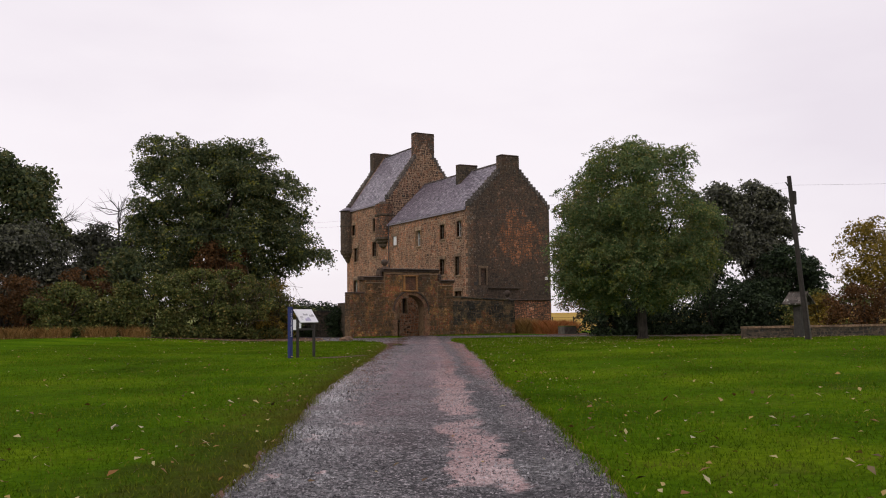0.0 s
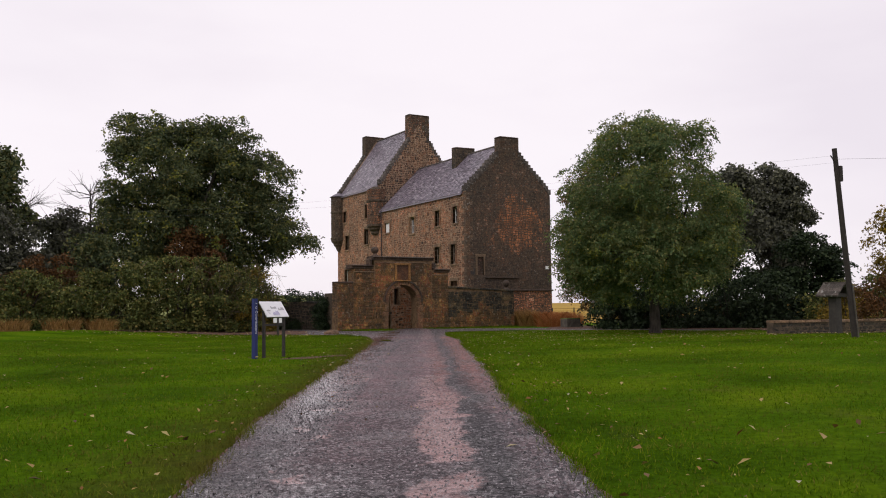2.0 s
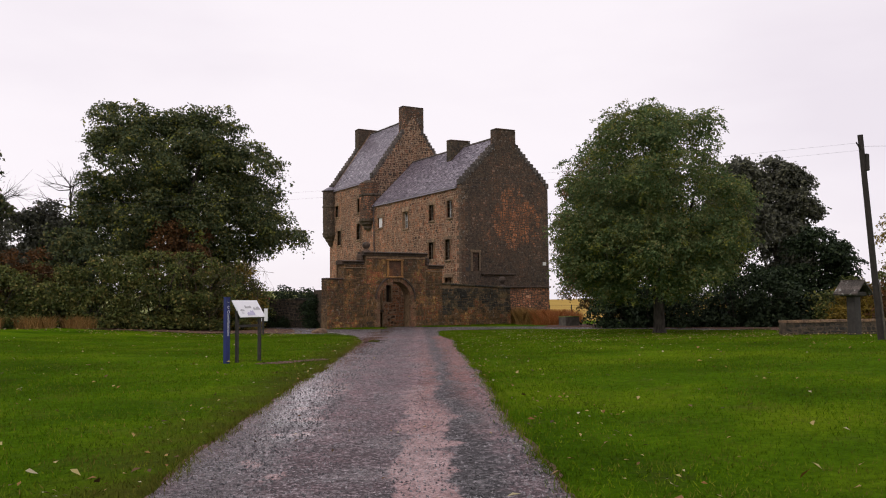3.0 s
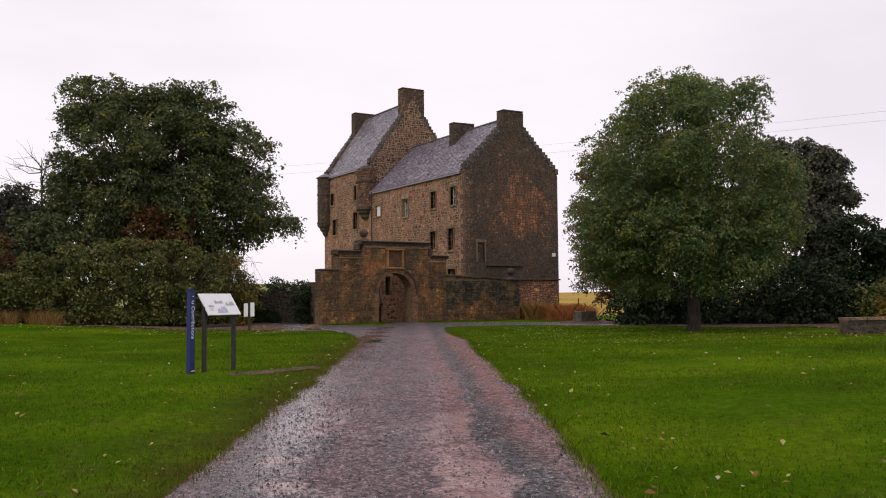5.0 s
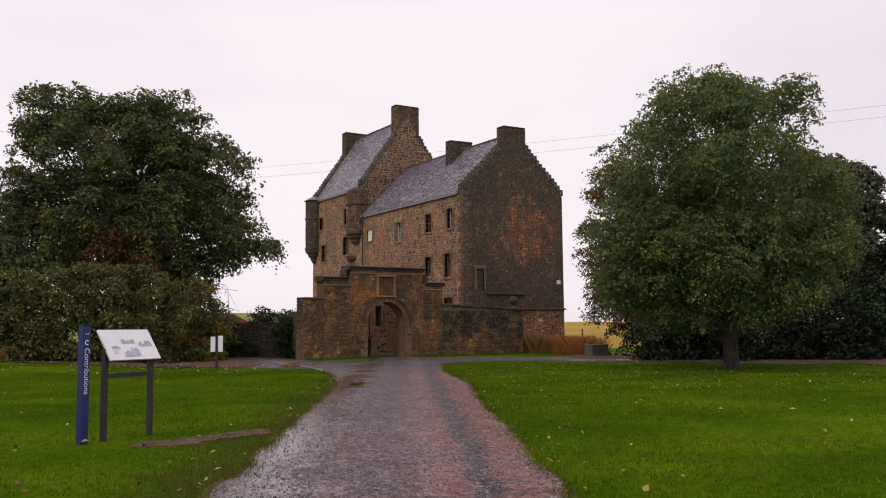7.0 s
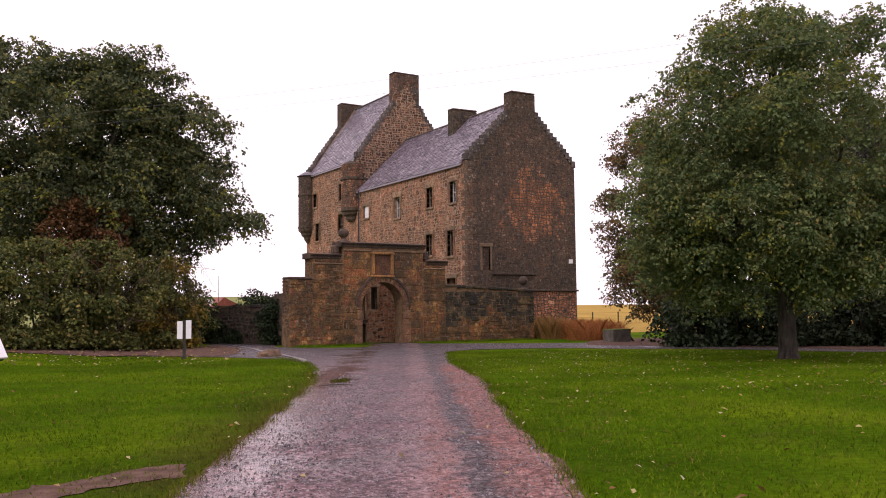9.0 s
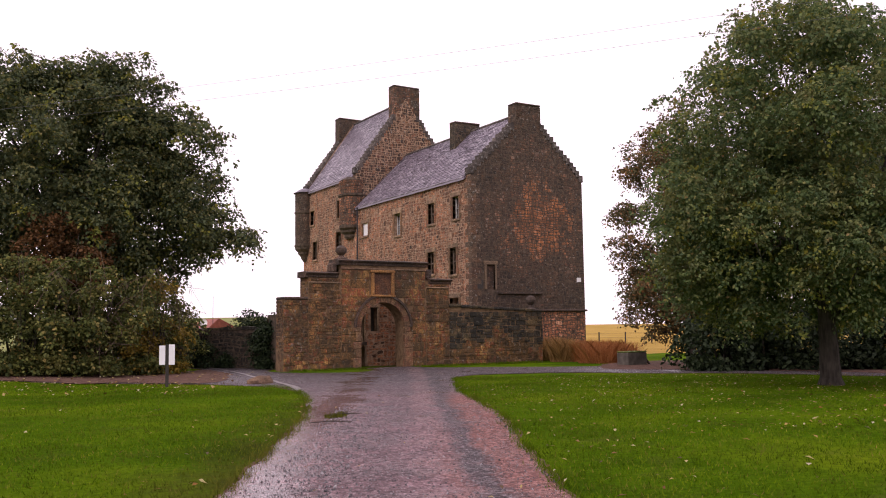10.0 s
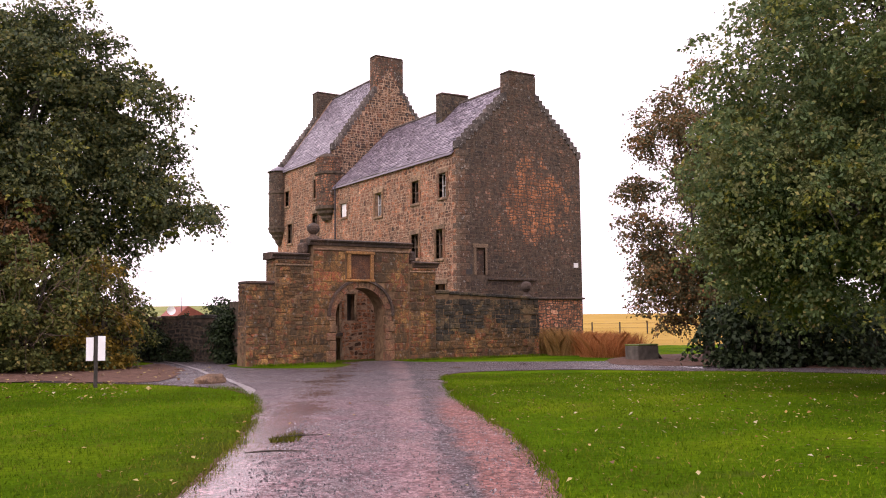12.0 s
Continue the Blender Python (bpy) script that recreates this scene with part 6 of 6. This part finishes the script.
tagged(part_data("fallen_leaves", np_mesh("fallen_leaves", fl, 4), m_fallen, None), "scattered yellow, brown and pale fallen leaves", "leaves", kind="stuff")


# ---- signs, pole and small things ----
sign = thing("information_board", (9.88, 24.9, ground_z(9.88, 24.9) - 0.02), "white slanted information board on dark posts with a rail", "sign")
su = Vector((0.87, 0.49, 0.0))                       # along the board
sf = Vector((0.49, -0.87, 0.0))                      # the way it faces


def slab(pts, depth):
    bm = bmesh.new()
    prism(bm, [Vector(p) for p in pts], depth)
    return bm


def upright(u, h, w, d):
    c = su * u
    ring = [c + su * a + sf * b for a, b in ((-w, -d), (w, -d), (w, d), (-w, d))]
    return slab([q + Vector((0, 0, -0.1)) for q in ring], Vector((0, 0, h + 0.1)))


for u in (0.08, 0.86):
    part("post", upright(u, 1.24, 0.032, 0.032), m_wood_dark, sign)
part("rail", slab([su * 0.11 + sf * -0.02 + Vector((0, 0, z)) for z in (0.85, 0.91)] + [su * 0.83 + sf * -0.02 + Vector((0, 0, z)) for z in (0.91, 0.85)], sf * 0.04), m_wood_dark, sign)
p_lo, p_up = Vector((0, 0, 1.09)) + sf * 0.14 + su * 0.08, Vector((0, 0, 1.49)) - sf * 0.14 + su * 0.08
pn = su.cross(p_up - p_lo).normalized()
brd = part("panel", slab([p_lo - su * 0.02, p_lo + su * 0.84, p_up + su * 0.84, p_up - su * 0.02], -pn * 0.025), m_panel, sign, "white printed panel with faded drawings")
part("panel_backing", slab([p_lo - su * 0.0 - pn * 0.027, p_lo + su * 0.82 - pn * 0.027, p_up + su * 0.82 - pn * 0.027, p_up - pn * 0.027], -pn * 0.03), m_wood_dark, sign)


def printed(u0, u1, v0, v1, m, jag=0):
    """A flat printed shape on the panel, with an uneven top when jag is set."""
    pv = p_up - p_lo
    rr = random.Random(int(u0 * 1000 + v0 * 77))
    pts = [p_lo + su * u0 + pv * v0, p_lo + su * u1 + pv * v0]
    for i in range(jag, -1, -1):
        t = i / max(jag, 1)
        pts.append(p_lo + su * (u0 + (u1 - u0) * t) + pv * (v0 + (v1 - v0) * (rr.uniform(0.35, 1.0) if jag else 1.0)))
    bm = bmesh.new()
    bm.faces.new([bm.verts.new(q + pn * 0.004) for q in pts])
    part("print", bm, m, brd)


printed(0.26, 0.52, 0.12, 0.42, m_ink_lilac, 9)
printed(0.24, 0.56, 0.09, 0.13, m_ink_grey)
printed(0.28, 0.5, 0.52, 0.72, m_ink_grey, 8)
printed(0.55, 0.78, 0.42, 0.62, m_ink_grey, 9)
printed(0.08, 0.22, 0.36, 0.47, m_ink_grey, 4)
for k in range(3):
    printed(0.09, 0.2, 0.3 - 0.05 * k, 0.32 - 0.05 * k, m_ink_grey)

bpost = thing("contribution_post", (9.67, 24.83, ground_z(9.67, 24.83) - 0.02), "royal blue square collecting post with white lettering", "post")
bd = Vector((0.9, 0.43, 0)).normalized()
bf = Vector((0.43, -0.9, 0)).normalized()
bm = bmesh.new()
box(bm, -0.055, 0.055, -0.055, 0.055, -0.1, 1.55, bevel=0.006)
bm.transform(Matrix.Rotation(math.atan2(bd.y, bd.x), 4, "Z"))
shaft = part("shaft", bm, m_blue, bpost)
part("cap", slab([bd * a + bf * b + Vector((0, 0, 1.552)) for a, b in ((-0.06, -0.06), (0.06, -0.06), (0.06, 0.06), (-0.06, 0.06))], Vector((0, 0, 0.012))), m_blue, bpost)
txt = bpy.data.curves.new("lettering", "FONT")
txt.body = "Contributions"
txt.size = 0.105
txt.extrude = 0.001
txt.align_y = "CENTER"
txt.materials.append(m_letter)
tob = new("lettering", txt)
tob.parent = bpost
ex, ey = Vector((0, 0, -1)), bd
tob.matrix_basis = Matrix.Translation(bf * 0.0575 + Vector((0, 0, 1.26))) @ Matrix((ex, ey, ex.cross(ey))).transposed().to_4x4()
bm = bmesh.new()
for a0, a1, rad in ((0.6, 5.4, 0.034),):
    n = 16
    for i in range(n):
        t0, t1 = a0 + (a1 - a0) * i / n, a0 + (a1 - a0) * (i + 1) / n
        bm.faces.new([bm.verts.new(bf * 0.0575 + bd * (q * math.cos(t)) + Vector((0, 0, 1.33 + q * math.sin(t)))) for t, q in ((t0, rad), (t1, rad), (t1, rad * 0.6), (t0, rad * 0.6))])
part("emblem", bm, m_letter, bpost, "small white ring emblem")
bm = bmesh.new()
for sgn in (-1, 1):
    bm.faces.new([bm.verts.new(bf * 0.0575 + bd * (sgn * x) + Vector((0, 0, z))) for x, z in ((0.0, 1.44), (0.035, 1.455), (0.012, 1.43))])
part("slot_mark", bm, m_letter, bpost)

dual = thing("double_notice", (17.62, 44.85, ground_z(17.62, 44.85)), "two white notice boards on a slim brown post", "sign")
part("post", boxed(-0.04, 0.04, -0.04, 0.04, -0.1, 1.23, bevel=0.006), m_wood_dark, dual)
for a, b, t in ((-0.22, -0.05, 0.02), (0.05, 0.22, -0.01)):
    bm = boxed(a, b, -0.055, -0.043, 0.64, 1.22 - t, bevel=0.003)
    bm.transform(Matrix.Rotation(radians(-22), 4, "Z"))
    part("notice", bm, m_panel, dual, "blank white notice plate")

stone = thing("roadside_stone", (20.25, 44.2, ground_z(20.25, 44.2)), "low rough brown stone at the drive's corner", "stone")
bm = bmesh.new()
bmesh.ops.create_icosphere(bm, subdivisions=3, radius=1)
for v in bm.verts:
    v.co = Vector((v.co.x * 0.42, v.co.y * 0.24, max(v.co.z, -0.2) * 0.2 + 0.05)) * (1 + 0.22 * noise.noise(v.co * 1.7))
part("boulder", bm, m_rock, stone)
wedge = thing("mounting_block", (36.9, 45.9, ground_z(36.9, 45.9)), "square block of dark masonry with a mossy top", "block")
part("body", boxed(-0.5, 0.55, -0.35, 0.35, -0.1, 0.52, bevel=0.03, jitter=0.015, rng=random.Random(2)), m_concrete, wedge)
part("moss_cap", boxed(-0.5, 0.55, -0.35, 0.35, 0.522, 0.57, bevel=0.02, jitter=0.012, rng=random.Random(3)), m_moss, wedge, "bright green moss")
bm = bmesh.new()
tube(bm, [(0.6, 0, 0.45), (0.95, -0.1, -0.02)], [0.05, 0.05], 6)
part("leaning_post", bm, m_wood_dark, wedge)

pole = thing("telegraph_pole", (25.4, 18.75, ground_z(25.4, 18.75) - 0.1), "tall dark leaning wooden telegraph pole with a bracket", "pole")
bm = bmesh.new()
tube(bm, [(0, 0, 0), (-0.35, -0.05, 2.6), (-0.72, -0.1, 5.5)], [0.085, 0.078, 0.068], 10)
part("shaft", bm, m_pole, pole)
part("terminal_box", boxed(-0.62, -0.5, -0.2, -0.02, 4.55, 5.0, bevel=0.015), m_pole, pole)
bm = bmesh.new()
tube(bm, [(-0.72, -0.1, 5.1), (-0.9, -0.1, 5.28)], [0.02, 0.02], 6)
part("bracket", bm, m_pole, pole)
bm = bmesh.new()
tube(bm, [(0.02, -0.12, 0.0), (-0.2, -0.14, 1.6)], [0.02, 0.02], 6)
part("cable_guard", bm, m_concrete, pole, "pale metal cable guard")


def wire(a, b, sag, rad=0.012):
    a, b = Vector(a), Vector(b)
    bm = bmesh.new()
    n = 16
    pts = [a.lerp(b, i / n) - Vector((0, 0, sag * 4 * (i / n) * (1 - i / n))) for i in range(n + 1)]
    tube(bm, pts, [rad] * (n + 1), 4)
    ob = part("overhead_wire", bm, m_line, None)
    return tagged(ob, "thin grey overhead wire slung across the sky", "wire", "overhead wires")


wire((24.68, 18.65, 5.45), (-12.0, 61.0, 6.3), 0.9, 0.002)
wire((24.68, 18.65, 5.25), (-12.0, 61.0, 6.05), 0.9, 0.002)
wire((24.68, 18.65, 5.35), (48.0, -8.0, 5.6), 0.5, 0.0035)

# low wall, shed and pier at the lawn's right-hand end
low = thing("low_wall", (38.6, 23.8, 0.06), "low dry-stone boundary wall with flat copes", "wall")
lw = Face((30.9, 26.0, 0.06), Vector((0.96, -0.28, 0)))
bm = bmesh.new()
prism(bm, [lw.at(0, -0.4), lw.at(16, -0.4), lw.at(16, 0.46), lw.at(0, 0.46)], -lw.n * 0.4)
wpart("wall_core", bm, m_mortar_dark, low)
stonework("wall_stonework", lw, courses(0, 16, -0.1, 0.44, random.Random(8), h=(0.1, 0.2)), random.Random(9), m_black, low)
for i in range(22):
    bm = bmesh.new()
    u0 = i * 0.727
    prism(bm, [lw.at(u0 + 0.01, 0.46, 0.05), lw.at(u0 + 0.71, 0.46, 0.05), lw.at(u0 + 0.71, 0.55, 0.05), lw.at(u0 + 0.01, 0.55, 0.05)], -lw.n * 0.5)
    wpart("cope_stone", bm, m_rock, low)
pier = thing("gate_post", (30.4, 22.9, ground_z(30.4, 22.9)), "dark timber gate post with a pitched stone cap", "post")
part("shaft", boxed(-0.16, 0.16, -0.16, 0.16, -0.1, 1.42, bevel=0.02), m_wood_dark, pier)
for k in range(4):
    for sgn in (-1, 1):
        bm = bmesh.new()
        z0 = 1.38 + 0.11 * k
        prism(bm, [Vector((sgn * (0.46 - 0.115 * k), -0.44, z0)), Vector((sgn * (0.46 - 0.115 * (k + 1.25)), -0.44, z0 + 0.14)), Vector((sgn * (0.46 - 0.115 * (k + 1.25)), -0.44, z0 + 0.1)), Vector((sgn * (0.44 - 0.115 * k), -0.44, z0 - 0.05))], (0, 0.88, 0))
        part("roof_slab", bm, m_crow, pier, "grey stone slab of the pitched cap")
part("cap_gable", boxed(-0.3, 0.3, -0.3, 0.3, 1.3, 1.44, bevel=0.02), m_wood_dark, pier)

# cottage roof beyond the yard wall, and posts of the field fence
cot = thing("cottage", (33.6, 96.0, 0.2), "low white cottage with a red tiled roof far behind the wall", "house")
part("wall", boxed(-2.6, 2.6, -1.6, 3.0, -0.6, 1.7), m_white_board, cot)
bm = bmesh.new()
prism(bm, [Vector((-0.2, -1.9, 1.68)), Vector((2.9, -1.9, 1.68)), Vector((0.9, -1.9, 2.7))], (0, 5.2, 0))
part("roof", bm, m_pantile, cot)
part("flat_roof", boxed(-2.9, -0.3, -1.9, 3.2, 1.72, 1.86), m_slate, cot)
bm = bmesh.new()
lathe(bm, (-0.5, -1.9, 2.3), [(0.0, 0.0), (0.2, 0.04), (0.36, 0.14)], 14)
bm.transform(Matrix.Translation((-0.5, -1.9, 2.3)) @ Matrix.Rotation(radians(80), 4, "X") @ Matrix.Translation((0.5, 1.9, -2.3)))
part("satellite_dish", bm, m_dish, cot, "white satellite dish")
bm = bmesh.new()
tube(bm, [(0.4, -1.8, 2.2), (0.4, -1.8, 4.6)], [0.03, 0.02], 5)
part("aerial", bm, m_wire, cot)

fence = thing("field_fence", (60.0, 76.0, 0.0), "old post and wire fence along the stubble field", "fence")
post_me = bpy.data.meshes.new("fence_post")
bm = boxed(-0.045, 0.045, -0.045, 0.045, -0.4, 0.95, bevel=0.01)
bm.to_mesh(post_me)
bm.free()
post_me.materials.append(m_wood_dark)
for i in range(16):
    x, y = 50.0 + i * 2.1, 79.0 - i * 0.9
    ob = new("fence_post", post_me)
    ob.parent = fence
    ob.location = (x - 60.0, y - 76.0, ground_z(x, y))
bm = bmesh.new()
for z in (0.5, 0.85):
    tube(bm, [(50.0 + i * 2.1 - 60, 79.0 - i * 0.9 - 76, ground_z(50.0 + i * 2.1, 79.0 - i * 0.9) + z) for i in range(16)], [0.01] * 16, 4)
part("fence_wire", bm, m_wire, fence)
for i in range(3):
    x, y = 37.0 + i * 2.4, 93.0
    tagged(bush((x, y), (2.2, 1.4, 2.4), 3000, 0.12, m_leaf_ivy, "dark far hedge beyond the yard wall", 200 + i, lobes=10, lobe=0.7), group="far hedge")

stalks("verge_grass", "ragged green grass at the walls' foot", "grass", [(24.4 + 0.5 * k, 51.3, 0.4, 0.06) for k in range(6)] + [(29.9 + 0.5 * k, 51.35, 0.4, 0.06) for k in range(14)], 3000, 0.1, m_blade, 94, 0.006)
weed = stalks("weed_tuft", "dark tuft of weeds growing out of the drive", "weeds", [(17.55, 33.0, 0.18, 1.0), (17.8, 33.3, 0.12, 0.6)], 160, 0.09, m_blade, 95, 0.008)
stick = thing("fallen_twig", (17.0, 32.0, ground_z(17.0, 32.0) + 0.05), "dark wet twig lying on the drive", "twig")
bm = bmesh.new()
tube(bm, [(-0.3, 0.12, 0), (0.0, 0.0, 0.015), (0.32, -0.16, 0.0)], [0.008, 0.012, 0.006], 5)
part("stem", bm, m_bark, stick)
stick2 = copy_thing(stick, pose(17.75, 33.1, ground_z(17.75, 33.1) + 0.05, 0, 0, 20))

# ---- stones of the gateway and its walls, one by one ----
prng = random.Random(23)


def arch_clear(u, v):
    return (math.hypot(u - AXC, v - SPRING) > AR + 0.3 if v > SPRING else abs(u - AXC) > AR + 0.2)


cs = courses(26.42, 30.43, 0.0, 4.1, prng, h=(0.26, 0.4), w=(0.38, 0.85), wild=False, holes=[(27.7, 28.92, 2.96, 4.12)], inside=arch_clear)
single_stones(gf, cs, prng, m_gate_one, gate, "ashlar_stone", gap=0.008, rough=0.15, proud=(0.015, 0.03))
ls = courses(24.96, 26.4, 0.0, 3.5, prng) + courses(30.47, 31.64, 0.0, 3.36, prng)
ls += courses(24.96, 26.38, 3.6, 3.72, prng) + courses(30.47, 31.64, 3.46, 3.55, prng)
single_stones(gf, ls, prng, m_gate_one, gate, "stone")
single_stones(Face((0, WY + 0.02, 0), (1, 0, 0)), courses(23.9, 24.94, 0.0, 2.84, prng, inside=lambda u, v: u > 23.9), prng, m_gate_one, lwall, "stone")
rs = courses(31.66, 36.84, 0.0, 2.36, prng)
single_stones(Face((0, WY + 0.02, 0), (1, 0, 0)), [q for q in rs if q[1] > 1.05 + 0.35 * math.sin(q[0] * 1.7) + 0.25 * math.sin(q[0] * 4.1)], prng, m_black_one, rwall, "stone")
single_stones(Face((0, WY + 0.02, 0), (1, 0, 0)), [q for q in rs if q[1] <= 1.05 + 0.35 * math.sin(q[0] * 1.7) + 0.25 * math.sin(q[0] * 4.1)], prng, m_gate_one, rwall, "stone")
